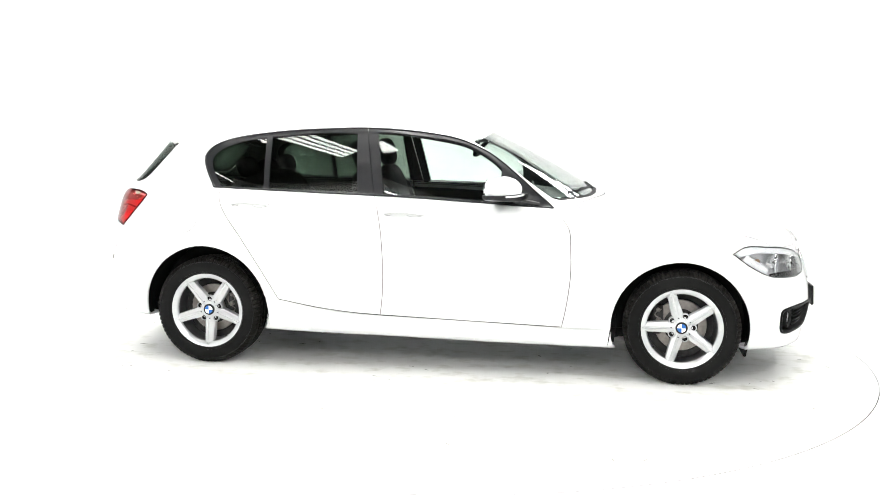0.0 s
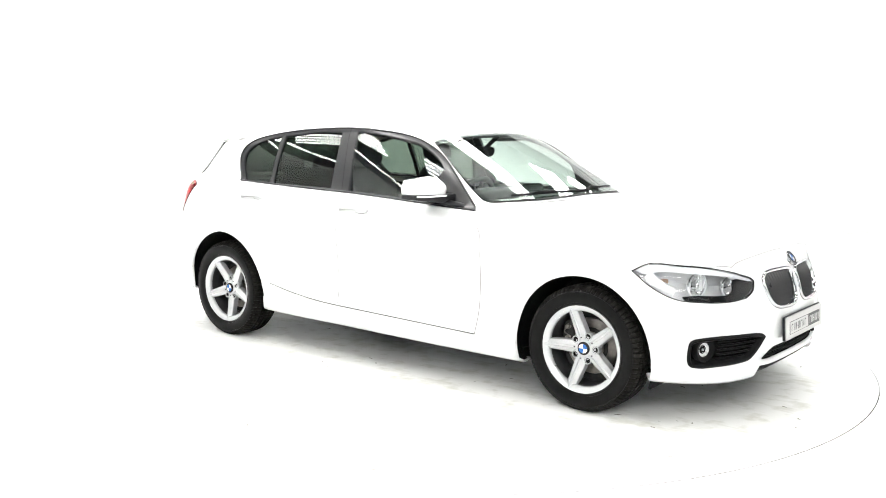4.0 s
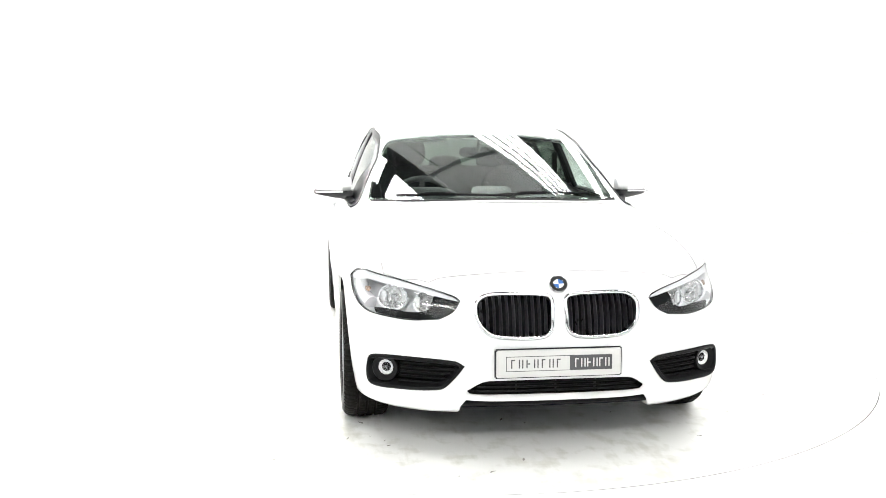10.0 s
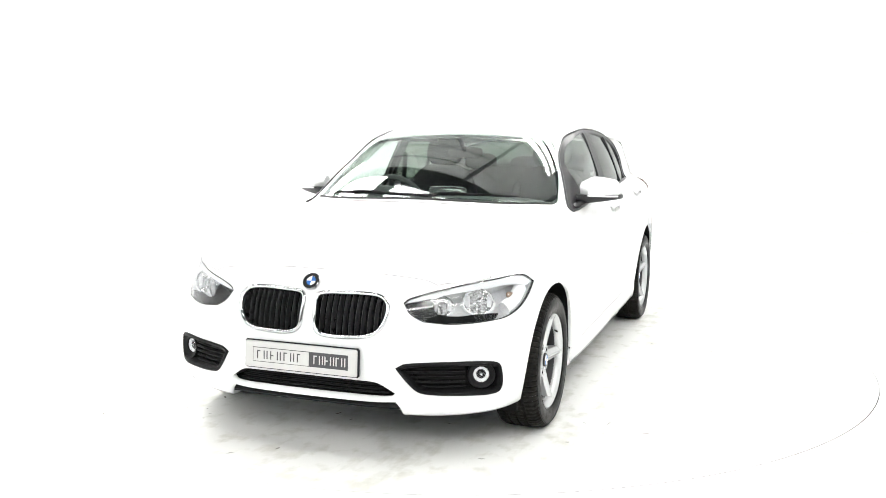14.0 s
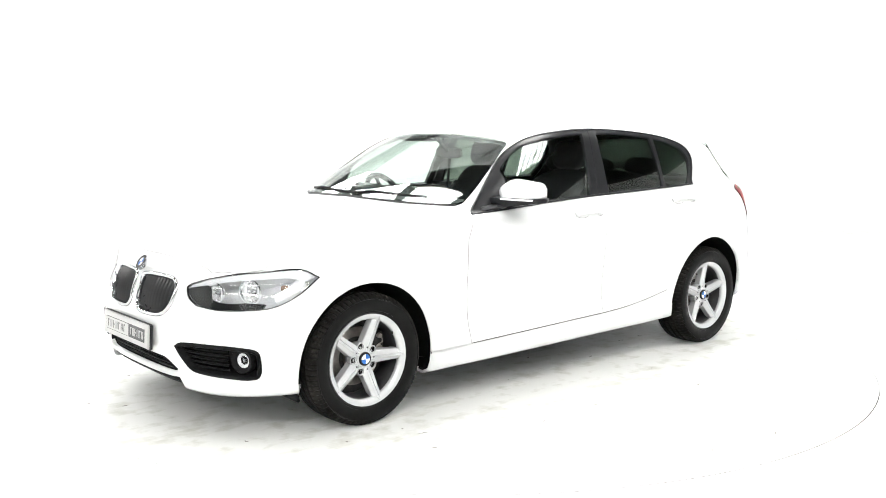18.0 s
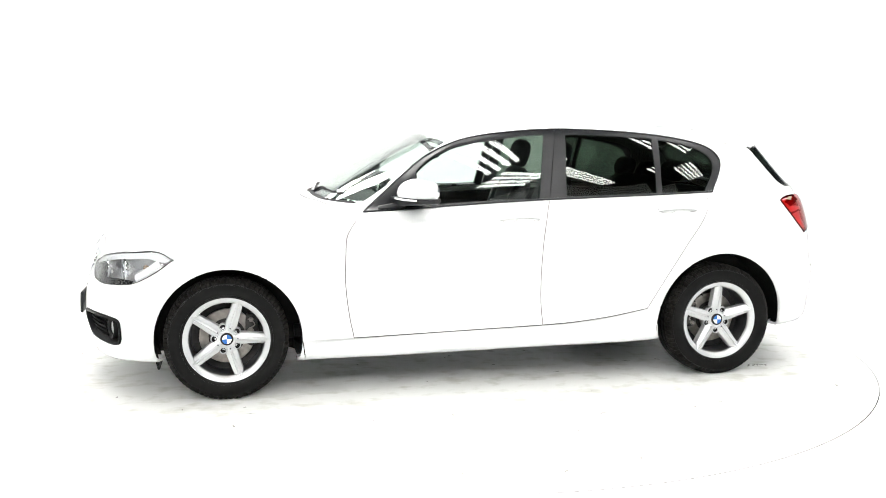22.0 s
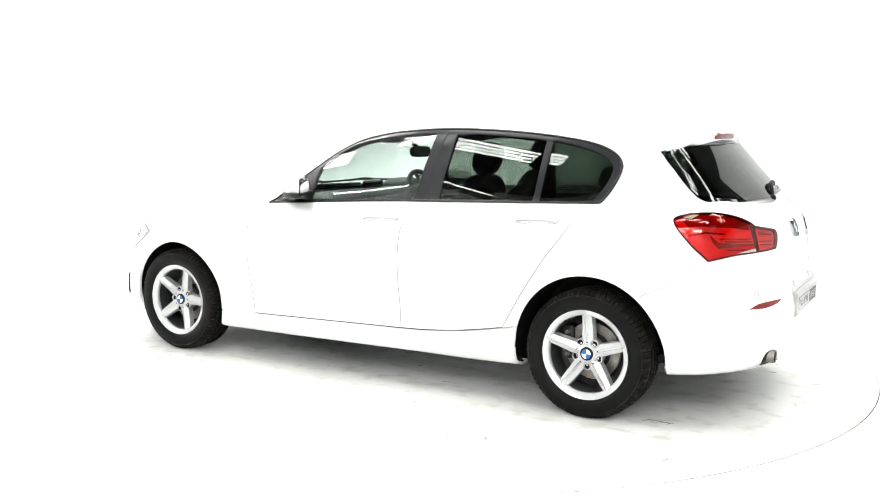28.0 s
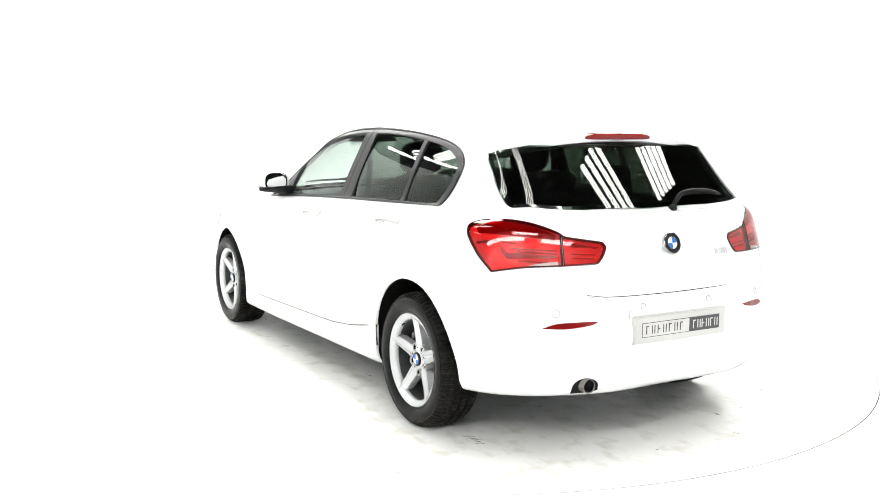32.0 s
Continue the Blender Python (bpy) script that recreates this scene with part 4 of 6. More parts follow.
def wheels(car):
    tyre = tyre_mesh()
    made = {}
    turn = {"lf": 180, "rf": 0, "lr": 90, "rr": 270}
    for key, x, side in (("lf", 1.345, 1), ("rf", 1.345, -1), ("lr", -1.345, 1), ("rr", -1.345, -1)):
        wheel = new("wheel")
        wheel.parent = car
        wheel.matrix_basis = pose(x, side * .768, .3078, 0, 0, 0 if side > 0 else 180)
        tagged(wheel, label="sixteen-inch silver five-spoke alloy wheel with black tyre")
        link("tyre", tyre, wheel, "black road tyre with blocked shoulders")
        spin = Matrix.Rotation(-radians(turn[key]), 4, "Y")
        if not made:
            rim = part("rim", lathe([(.2225, .078), (.2270, .0885), (.2255, .0950), (.2210, .0965), (.2140, .0952), (.2030, .0900), (.1940, .0850), (.1890, .0805), (.1868, .0740), (.1868, .0600), (.208, .058)], 96, close=True), ALLOY, wheel, "silver alloy rim")
            hub = part("hub", lathe([(.0001, .0610), (.033, .0610), (.040, .0590), (.052, .0545), (.066, .0500), (.072, .0430), (.073, .010), (.0001, .010)], 60), ALLOY, wheel, "silver hub")
            bl = part("barrel", lathe([(.1870, .0650), (.1850, .0300), (.1825, -.060), (.1980, -.095), (.2180, -.098), (.2200, -.090), (.210, -.080), (.207, .062)], 72, close=True), BARREL, wheel, "shaded grey inner barrel")
            made.update(rim=rim.data, hub=hub.data, barrel=bl.data)
            s = part("spoke", spoke_mesh(), ALLOY, wheel, "ridged silver spoke", smooth=False)
            made["spoke"] = s.data
            b = part("bolt", lathe([(.0150, .0), (.0150, .0095), (.0100, .0105), (.0100, .0135), (.0085, .0145), (.0070, .0090), (.0001, .0085)], 18), PLASTIC, wheel, "recessed wheel bolt")
            made["bolt"] = b.data
            br = part("bolt_seat", lathe([(.0225, -.010), (.0215, .0135), (.0200, .0165), (.0165, .0165), (.0150, .0120), (.0150, .0)], 24), ALLOY, wheel)
            made["seat"] = br.data
            d = part("brake_disc", lathe([(.0001, .012), (.066, .012), (.070, .006), (.072, -.012), (.138, -.014), (.140, -.018), (.140, -.032), (.072, -.034), (.0001, -.034)], 72), STEEL, wheel, "worn steel brake disc")
            made["disc"] = d.data
            cp = blob(.034, .045, .085, 4, 16, 10, pose(0, -.02, 0))
            c = part("brake_caliper", cp, CASTING, wheel, "dark cast brake caliper")
            made["caliper"] = c.data
            sh = part("dust_shield", lathe([(.03, -.05), (.15, -.052), (.186, -.045), (.186, -.058), (.03, -.062)], 48), CASTING, wheel)
            made["shield"] = sh.data
            va = part("valve", tube([(.196, .060, 0), (.184, .074, 0), (.178, .086, 0)], .0042, 8), CASTING, wheel)
            made["valve"] = va.data
            firsts = {"spoke": s, "bolt": b, "seat": br}
            c.matrix_basis = pose(-.125 if key[1] == "f" else .125, -.018, .03)
            va.matrix_basis = spin @ Matrix.Rotation(radians(36), 4, "Y")
        else:
            firsts = {}
            link("rim", made["rim"], wheel, "silver alloy rim")
            link("hub", made["hub"], wheel, "silver hub")
            link("barrel", made["barrel"], wheel, "shaded grey inner barrel")
            link("brake_disc", made["disc"], wheel, "worn steel brake disc")
            back = (-1 if key[1] == "f" else 1) * (1 if side > 0 else -1)
            link("brake_caliper", made["caliper"], wheel, "dark cast brake caliper", pose(.125 * back, -.018, .03))
            link("dust_shield", made["shield"], wheel)
            link("valve", made["valve"], wheel, m=spin @ Matrix.Rotation(radians(36), 4, "Y"))
        for i in range(5):
            m = spin @ Matrix.Rotation(radians(72 * i), 4, "Y")
            mb = spin @ Matrix.Rotation(radians(72 * i + 36), 4, "Y") @ Matrix.Translation((.0600, .0430, 0))
            for nm, ob_name, mm, lab in (("spoke", "spoke", m, "ridged silver spoke"), ("bolt", "bolt", mb, "recessed wheel bolt"), ("seat", "bolt_seat", mb, "")):
                if i == 0 and nm in firsts:
                    firsts[nm].matrix_basis = mm
                else:
                    link(ob_name, made[nm], wheel, lab, mm)
        back = (-1 if key[1] == "f" else 1) * (1 if side > 0 else -1)
        for i in range(5):
            link("hub_mark", made["mark"], wheel, "", spin @ Matrix.Rotation(radians(72 * i), 4, "Y") @ Matrix.Translation((.0545, .0600, 0))) if "mark" in made else made.update(mark=part("hub_mark", lathe([(.0032, -.004), (.0032, .0012), (.0001, .0012)], 10), PLASTIC, wheel, m=spin @ Matrix.Translation((.0545, .0600, 0))).data)
        for dz in (-.055, .0, .055):
            part("caliper_bolt", lathe([(.012, 0), (.012, .014), (.008, .018), (.0001, .018)], 10), STEEL, wheel, m=pose(.122 * back, .004, .03 + dz))
        part("caliper_clip", tube(curve([(.105 * back, .010, -.03), (.140 * back, .014, .0), (.105 * back, .012, .03), (.140 * back, .014, .06), (.105 * back, .010, .09)], step=.008), .0035, 6), STEEL, wheel, "bent steel spring clip")
        part("disc_vent", lathe([(.088, -.010), (.092, -.0095), (.092, -.0135), (.088, -.0135)], 48), CASTING, wheel)
        part("centre_cap", lathe([(.0325, .058), (.0325, .0665), (.0305, .0690), (.0001, .0690)], 40), BADGERING, wheel, "round centre cap with blue and white quarters")
        for q in range(4):
            bm = bmesh.new()
            ring = [(.0235 * math.cos(a), .0235 * math.sin(a)) for a in [math.pi / 2 * (q + i / 6) for i in range(7)]]
            vs = [bm.verts.new((0, .0705, 0))] + [bm.verts.new((a, .0705, b)) for a, b in ring]
            bm.faces.new(vs[::-1])
            bm.faces.new([bm.verts.new((v.co.x, .0687, v.co.z)) for v in vs])
            part("cap_quarter", bm, BLUE if q % 2 else WHITE, wheel, "blue enamel quarter" if q % 2 else "white enamel quarter", m=spin, smooth=False)
# ---------------------------------------------------------------- the car
def frame_at(point, side=1, up=(0, 0, 1)):
    """A pose on the skin near a point: local y out of the skin, z up along it."""
    q = lay([point], "space")
    p, n = at(GRID, q)[0], at(NORM, q)[0]
    p, n = Vector(p), Vector(n).normalized()
    if abs(p.y) < .02:
        p.y = n.y = 0
        n.normalize()
    if side < 0:
        p.y, n.y = -p.y, -n.y
    z = (Vector(up) - n * Vector(up).dot(n)).normalized()
    x = n.cross(z)
    return Matrix(((x.x, n.x, z.x, p.x), (x.y, n.y, z.y, p.y), (x.z, n.z, z.z, p.z), (0, 0, 0, 1)))


def body(car, o):
    gap = .0022
    mid = {}
    # pieces that cross the middle are cut a little beyond it
    for k, s in (("hood", -.02), ("screen", -.02), ("low", -.02), ("back", SK[-1] + .02), ("tailgate", SK[-1] + .02)):
        lp = o[k]
        mid[k] = np.concatenate([lp, [[s, lp[-1, 1]], [s, lp[0, 1]]]])
    whole = frame_box()
    fb, rb = spread(o["front_bumper"]), spread(o["rear_bumper"])
    subtract_panel("body_shell", car, PAINT, "white painted body shell with roof and wings", whole,
                           [o["dlo"], inset(o["front_door"], -gap), inset(o["rear_door"], -gap), inset(o["sill"], -gap), o["arch_front"], o["arch_rear"],
                            mid["hood"], mid["screen"], mid["back"], mid["tailgate"], inset(fb, -gap * .25), inset(rb, -gap * .35), o["headlight"], o["tail"]], None, .036, "join", flange=.014)
    subtract_panel("front_bumper", car, PAINT, "white painted front bumper", inset_mid(fb, gap * .25, 0), [o["headlight"], o["kidney"], o["fog"], mid["low"], o["arch_front"], o["lip"]], None, .03, "join", flange=.016)
    subtract_panel("rear_bumper", car, PAINT, "white painted rear bumper with a low step", inset_mid(rb, gap * .4, SK[-1]), [o["tail"], o["arch_rear"]], None, .03, "join", flange=.016)
    subtract_panel("hood", car, PAINT, "white painted closed hood", inset_mid(o["hood"], gap * 1.2, 0), [o["headlight"]], None, .04, "join", flange=.016)
    tg = subtract_panel("tailgate", car, PAINT, "white painted closed tailgate", inset_mid(o["tailgate"], gap * 1.4, SK[-1]), [o["tail"]], None, .03, "join", flange=.016)
    ws = skin_part("windscreen", car, CLEAR, "clear sloping windscreen", outer=inset_mid(o["screen"], .002, 0), step=.06, lift=-.003, flange=.005, back=True, mirror="join", fit="x")
    rg = skin_part("rear_window", tg, REARTINT, "dark tinted rear window", outer=inset_mid(o["back"], .002, SK[-1]), step=.05, lift=.002, flange=.005, back=True, mirror="join", fit="b")
    # black printed edge inside both screens
    for k, s, par, w in (("screen", 0, ws, .028), ("back", SK[-1], rg, .034)):
        lp = o[k]
        ring = np.concatenate([inset_mid(lp, .004, s)])
        inner = inset_mid(lp, .004 + w, s)
        inner[0, 0] = inner[-1, 0] = s - .03 if s == 0 else s + .03
        subtract_panel("printed_edge", par, GLOSSBLACK, "black printed glass edge", ring, [inner], None, .05, "join", lift=-.0095 if k == "screen" else -.0025, flange=.001)
    for side in (1, -1):
        mir = "only" if side < 0 else ""
        fd = skin_part("front_door", car, PAINT, "white painted front door", outer=inset(o["front_door"], gap), step=.035, flange=.016, mirror=mir)
        rd = skin_part("rear_door", car, PAINT, "white painted rear door", outer=inset(o["rear_door"], gap), step=.035, flange=.016, mirror=mir)
        skin_part("sill", car, PAINT, "white painted side sill", outer=inset(o["sill"], gap * 1.5), step=.03, flange=.02, mirror=mir)
        # grey strips just under the skin, stand for the shade in the shut lines
        for d, k, deep in ((fd, "front_door", .0024), (rd, "rear_door", .0030)):
            rim_of(o[k], [(-.0034, -deep), (.0034, -deep)], GAPGREY, "gap_strip", d, "dark grey strip for the shade in the shut line", side)
        windows_of(side, (fd, rd), car)
        # dark inner lining of the doors
        for d, k in ((fd, "front_door"), (rd, "rear_door")):
            skin_part("door_lining", d, LINING, "dark door lining", outer=inset(o[k], -.006), step=.07, lift=-.055, flange=0, mirror=mir)
        # door handles: a bow, its finger cup only drawn as a line
        for d, (x, z) in ((fd, (-.175, .905)), (rd, (-1.075, .951))):
            m = frame_at((x, .86, z), side)
            f = -1 if side > 0 else 1
            bow = [(-.112 * f, .002, -.006), (-.085 * f, .010, -.004), (-.03 * f, .014, .001), (.03 * f, .014, .002), (.085 * f, .010, .0), (.112 * f, .002, -.003)]
            part("door_handle", tube(curve(bow, step=.010), .0105, 12, flat=1.35), PAINT, d, "white body-coloured pull handle", m)
            # grey lines that draw the shade at the finger cup and the handle's other end
            lip = [(f * (-.062 + .052 * math.cos(w)), .0022, -.004 + .024 * math.sin(w)) for w in [math.pi * (.72 + 1.10 * i / 18) for i in range(19)]]
            part("cup_shade_line", tube(lip, .0013, 5), JOINT, d, "thin grey line for the shade at the finger cup's edge", m)
            end = [(f * (.088 + .028 * math.cos(w)), .0022, -.002 + .020 * math.sin(w)) for w in [math.pi * (-.75 + 1.40 * i / 18) for i in range(19)]]
            part("handle_shade_line", tube(end, .0013, 5), JOINT, d, "thin grey line for the shade round the handle's end", m)
    # headlining and pillars inside
    q = frame_box()
    lo = VK[8] - .03
    q = spread(np.array([(0, lo), (SK[-1], lo), (SK[-1], VK[-1]), (0, VK[-1])]), .05)
    subtract_panel("headlining", car, HEADLINER, "grey cloth headlining", q, [o["dlo"], inset_mid(o["screen"], -.0, 0, True), inset_mid(o["back"], -.0, SK[-1], True)], None, .07, "join", lift=-.03, flange=0)
    return tg


def inset_mid(lp, d, s, close=False):
    """Moves a half outline inwards but keeps its ends on the middle line."""
    a = np.array(lp)
    loop = np.concatenate([a, [[s + (-.3 if s == 0 else .3), a[-1, 1]], [s + (-.3 if s == 0 else .3), a[0, 1]]]])
    r = inset(loop, d)[:len(a)]
    on = np.abs(a[:, 0] - s) < 1e-6
    r[on, 0] = s
    if close:
        t = s + (-.03 if s == 0 else .03)
        r = np.concatenate([r, [[t, r[-1, 1]], [t, r[0, 1]]]])
    return r


def arches(car, o):
    """Black liners in the wheel openings and the dark underside."""
    for side in (1, -1):
        for cx, cz, line in ((1.335, .300, ARCH_F), (-1.352, .305, ARCH_R)):
            bm = bmesh.new()
            q = lay(np.array(line), "side")
            edge = at(GRID, q)
            rows = []
            for p in edge:
                rows.append([(p[0], (p[1] - .004) * side, p[2]), (p[0] + (p[0] - cx) * .03, (p[1] - .03) * side, p[2] + (p[2] - cz) * .03), (p[0], .56 * side, p[2]), (cx + (p[0] - cx) * .4, .53 * side, cz + (p[2] - cz) * .4)])
            vs = [[bm.verts.new(c) for c in r_] for r_ in rows]
            for a, b in zip(vs, vs[1:]):
                for i in range(3):
                    bm.faces.new((a[i], b[i], b[i + 1], a[i + 1]))
            bm.faces.new([r_[3] for r_ in vs])
            part("wheel_arch_liner", bm, PLASTIC, car, "black plastic wheel arch liner")
    # mud flaps of the liners, below the bumpers
    for side in (1, -1):
        part("arch_flap", box(.012, .20, .085, pose(1.690, side * .70, .198, 0, 12, 0)), PLASTIC, car, bevel=.003)
    bm = bmesh.new()
    line = [(2.0, .52, .205), (1.70, .56, .20), (1.0, .56, .19), (.97, .80, .20), (-.97, .80, .215), (-1.0, .54, .20), (-1.72, .54, .25), (-1.80, .60, .29), (-2.06, .42, .30)]
    a = [bm.verts.new(p) for p in line] + [bm.verts.new((x, -y, z)) for x, y, z in line[::-1]]
    b = [bm.verts.new(v.co + Vector((0, 0, .05))) for v in a]
    bm.faces.new(a)
    bm.faces.new(b[::-1])
    for i in range(len(a)):
        bm.faces.new((a[i], b[i], b[(i + 1) % len(a)], a[(i + 1) % len(a)]))
    bmesh.ops.triangulate(bm, faces=[f for f in bm.faces if len(f.verts) > 4])
    part("underbody", bm, PLASTIC, car, "dark underbody panel", smooth=False)
    for x, y in ((.62, .72), (-.62, .72), (.62, -.72), (-.62, -.72), (.0, .70), (0, -.70)):
        part("jack_pad", blob(.07, .03, .012, 5, 12, 6, pose(x, y, .186)), PLASTIC, car)
    part("exhaust_silencer", blob(.16, .30, .07, 3.5, 20, 10, pose(-1.84, .28, .345)), CASTING, car, "dark steel silencer")
    part("rear_axle", tube([(-1.345, -.70, .28), (-1.345, -.3, .24), (-1.345, .3, .24), (-1.345, .70, .28)], .045, 10), CASTING, car)
    part("front_axle", tube([(1.345, -.70, .28), (1.345, -.3, .24), (1.345, .3, .24), (1.345, .70, .28)], .04, 10), CASTING, car)


def facets(r, depth, n=18):
    """A lamp bowl pressed in steps and flutes."""
    bm = bmesh.new()
    rings = []
    for k, (a, y) in enumerate(((1.0, 0), (.93, -.25), (.80, -.42), (.74, -.60), (.55, -.74), (.40, -.92), (.16, -1.0))):
        rings.append([bm.verts.new((r * a * math.cos(w), depth * y + depth * .09 * (i % 2) * (k % 2), r * a * math.sin(w))) for i, w in enumerate([2 * math.pi * (i + .5 * (k % 3)) / n for i in range(n)])])
    for p, q in zip(rings, rings[1:]):
        for i in range(n):
            bm.faces.new((p[i], q[i], q[(i + 1) % n]))
            bm.faces.new((p[i], q[(i + 1) % n], p[(i + 1) % n]))
    bm.faces.new(rings[-1])
    return bm


def front_end(car, o):
    for side in (1, -1):
        mir = "only" if side < 0 else ""
        # headlight: a dark bowl, chrome reflectors, a clear lens over it
        lamp = rim_of(o["headlight"], [(0, -.001), (.002, -.006), (.005, -.025), (.010, -.060), (.014, -.075)], SILVERPLASTIC, "headlight", car, "swept-back headlight with twin round reflectors", side, fill=True)
        skin_part("lens", lamp, LENS, "clear headlight lens", outer=inset(o["headlight"], .001), step=.03, lift=.001, flange=.003, back=True, mirror="only" if side < 0 else "")
        rim_of(o["headlight"], [(0, -.010), (-.0005, .0015), (.003, .0022), (.0045, -.010)], GLOSSBLACK, "lens_seal", lamp, "thin black seal", side)
        for c, r, wide in (((1.968, .548, .655), .046, 1.14), ((1.862, .690, .668), .052, 1.16)):
            m = frame_at(c, side)
            n = (m.to_3x3() @ Vector((0, 1, 0)))
            at_ = Vector((c[0], c[1] * side, c[2])) - n * .033
            head = Vector((1, .28 * side, .02)).normalized()
            z = (Vector((0, 0, 1)) - head * head.z).normalized()
            xx = head.cross(z)
            pm = Matrix(((xx.x, head.x, z.x, at_.x), (xx.y, head.y, z.y, at_.y), (xx.z, head.z, z.z, at_.z), (0, 0, 0, 1))) @ Matrix.Diagonal((wide, 1, 1, 1))
            part("reflector", facets(r, .05), BOWLMETAL, lamp, "round faceted chrome reflector bowl", pm, smooth=False)
            part("reflector_ring", lathe([(r * 1.0, -.002), (r * 1.08, .002), (r * 1.06, .006), (r * .97, .004)], 36, close=True), CHROME, lamp, "bright ring", pm)
            arc = [(r * 1.10 * math.cos(w), .004, r * 1.10 * math.sin(w)) for w in [math.pi * (1.02 + .96 * i / 20) for i in range(21)]]
            part("light_ring", tube(arc, .0052, 8), SHELF, lamp, "white curved light guide under the bowl", pm)
            part("bulb_shield", lathe([(.0001, -.004), (r * .13, -.006), (r * .19, -.012), (r * .17, -.026), (r * .12, -.034)], 20), CHROME, lamp, "chrome bulb shield", pm)
            part("bulb_stem", box(r * .10, .030, r * .10, pose(0, -.026, -r * .22, 20, 0, 0)), GREYPLASTIC, lamp, "dark bulb stem", m=pm)
            for k in (-1, 1):
                part("bowl_step", box(r * .30, .012, r * .9, pose(k * r * .74, -.010, 0, 0, 0, -k * 24)), SILVERPLASTIC, lamp, "bright step beside the bulb", m=pm, bevel=.002)
        bz = [(2.007, .413, .662), (1.977, .50, .690), (1.966, .517, .66), (1.975, .535, .620), (1.93, .61, .604), (1.87, .69, .610), (1.815, .75, .607), (1.84, .745, .589), (1.955, .605, .579), (2.005, .495, .590), (2.014, .44, .62)]
        skin_part("dark_bezel", lamp, PLASTIC, "black inner bezel", outer=lay(curve(bz, step=.012, closed=True, sharp=(6,)), "space"), step=.025, lift=-.010, flange=.03, mirror="only" if side < 0 else "")
        # light silver shelf along the lamp's upper edge, amber side reflector
        strip = [(2.006, .414, .660), (1.994, .432, .673), (1.940, .556, .708), (1.800, .708, .740), (1.668, .800, .747), (1.606, .832, .718), (1.650, .825, .706), (1.723, .783, .718), (1.815, .708, .710), (1.884, .643, .703), (1.942, .562, .691), (1.990, .463, .670)]
        skin_part("silver_shelf", lamp, SHELF, "silver strip along the lamp's upper edge", outer=lay(curve(strip, step=.012, closed=True, sharp=(0, 5)), "space"), step=.02, lift=-.006, flange=.02, mirror=mir)
        lp = at(GRID, lay(curve([(1.66, .815, .700), (1.72, .80, .655), (1.78, .775, .625)], step=.02), "space"))
        nn = at(NORM, lay(lp, "space"))
        part("silver_side", tube((lp - nn * .030) * [1, side, 1], [.030, .032, .030, .028][:1] * len(lp), 10), SILVERPLASTIC, lamp, "silver side bowl")
        part("amber_reflector", blob(.018, .006, .013, 3, 14, 8, frame_at((1.745, .795, .686), side) @ pose(0, -.022, 0)), AMBER, lamp, "amber side reflector")
        # kidney grille: chrome frame and black upright slats
        grille = rim_of(o["kidney"], [(-.001, -.012), (-.001, .002), (.0005, .0055), (.0035, .0085), (.0080, .0100), (.0125, .0090), (.0155, .0060), (.0172, .0010), (.018, -.010), (.0185, -.030)], CHROME, "kidney_grille", car, "rounded chrome-framed grille half with black slats", side)
        rim_of(inset(o["kidney"], .014), [(0, -.03), (.002, -.055), (.01, -.06)], PLASTIC, "grille_backing", grille, "black mesh behind the slats", side, fill=True)
        k = at(GRID, inset(o["kidney"], .017))
        ys = np.linspace(k[:, 1].min() + .016, k[:, 1].max() - .014, 11)
        for y in ys:
            hits = []
            for a, b in zip(k, np.roll(k, -1, 0)):
                if (a[1] - y) * (b[1] - y) < 0:
                    hits.append(a[2] + (b[2] - a[2]) * (y - a[1]) / (b[1] - a[1]))
            if len(hits) < 2:
                continue
            z0, z1 = min(hits) - .004, max(hits) + .004
            zz = np.linspace(z0, z1, 7)
            pp = at(GRID, lay([(y, z) for z in zz], "front"))
            bm = bmesh.new()
            rows = []
            for i, p in enumerate(pp):
                bow = .004 + .006 * math.sin(math.pi * i / 6)
                x = p[0] - .018 + bow
                rows.append([bm.verts.new((x + dx, (y + dy) * side, p[2])) for dx, dy in ((-.030, -.0035), (-.004, -.0045), (.003, 0), (-.004, .0045), (-.030, .0035))])
            for a, b in zip(rows, rows[1:]):
                for i in range(4):
                    bm.faces.new((a[i], a[i + 1], b[i + 1], b[i]))
            bmesh.ops.recalc_face_normals(bm, faces=bm.faces)
            part("slat", bm, SLAT, grille, "black upright slat")
        # fog lamp grille: black frame, level slats and a round lamp
        fog = rim_of(o["fog"], [(-.001, -.012), (-.001, .004), (.006, .008), (.014, .004), (.020, -.012), (.024, -.045)], PLASTIC, "fog_lamp_grille", car, "black side air intake with level slats and fog lamp", side)
        rim_of(inset(o["fog"], .018), [(0, -.035), (.002, -.060), (.02, -.062)], PLASTIC, "intake_backing", fog, "black backing", side, fill=True)
        f = at(GRID, inset(o["fog"], .012))
        for z in np.linspace(.312, .398, 5):
            hits = []
            for a, b in zip(f, np.roll(f, -1, 0)):
                if (a[2] - z) * (b[2] - z) < 0:
                    hits.append(a[1] + (b[1] - a[1]) * (z - a[2]) / (b[2] - a[2]))
            if len(hits) < 2:
                continue
            yy = np.linspace(min(hits), min(max(hits), .66), 12)
            pp = at(GRID, lay([(y, z) for y in yy], "front"))
            nn = at(NORM, lay(pp, "space"))
            part("slat", tube((pp - nn * .022) * [1, side, 1], .0065, 6, flat=.8), PLASTIC, fog, "black level slat")
        m = frame_at((1.915, .712, .364), side)
        fwd = Vector((1, .42 * side, 0)).normalized()
        zz = Vector((0, 0, 1))
        xx = fwd.cross(zz)
        p = m.translation - (m.to_3x3() @ Vector((0, 1, 0))) * .012
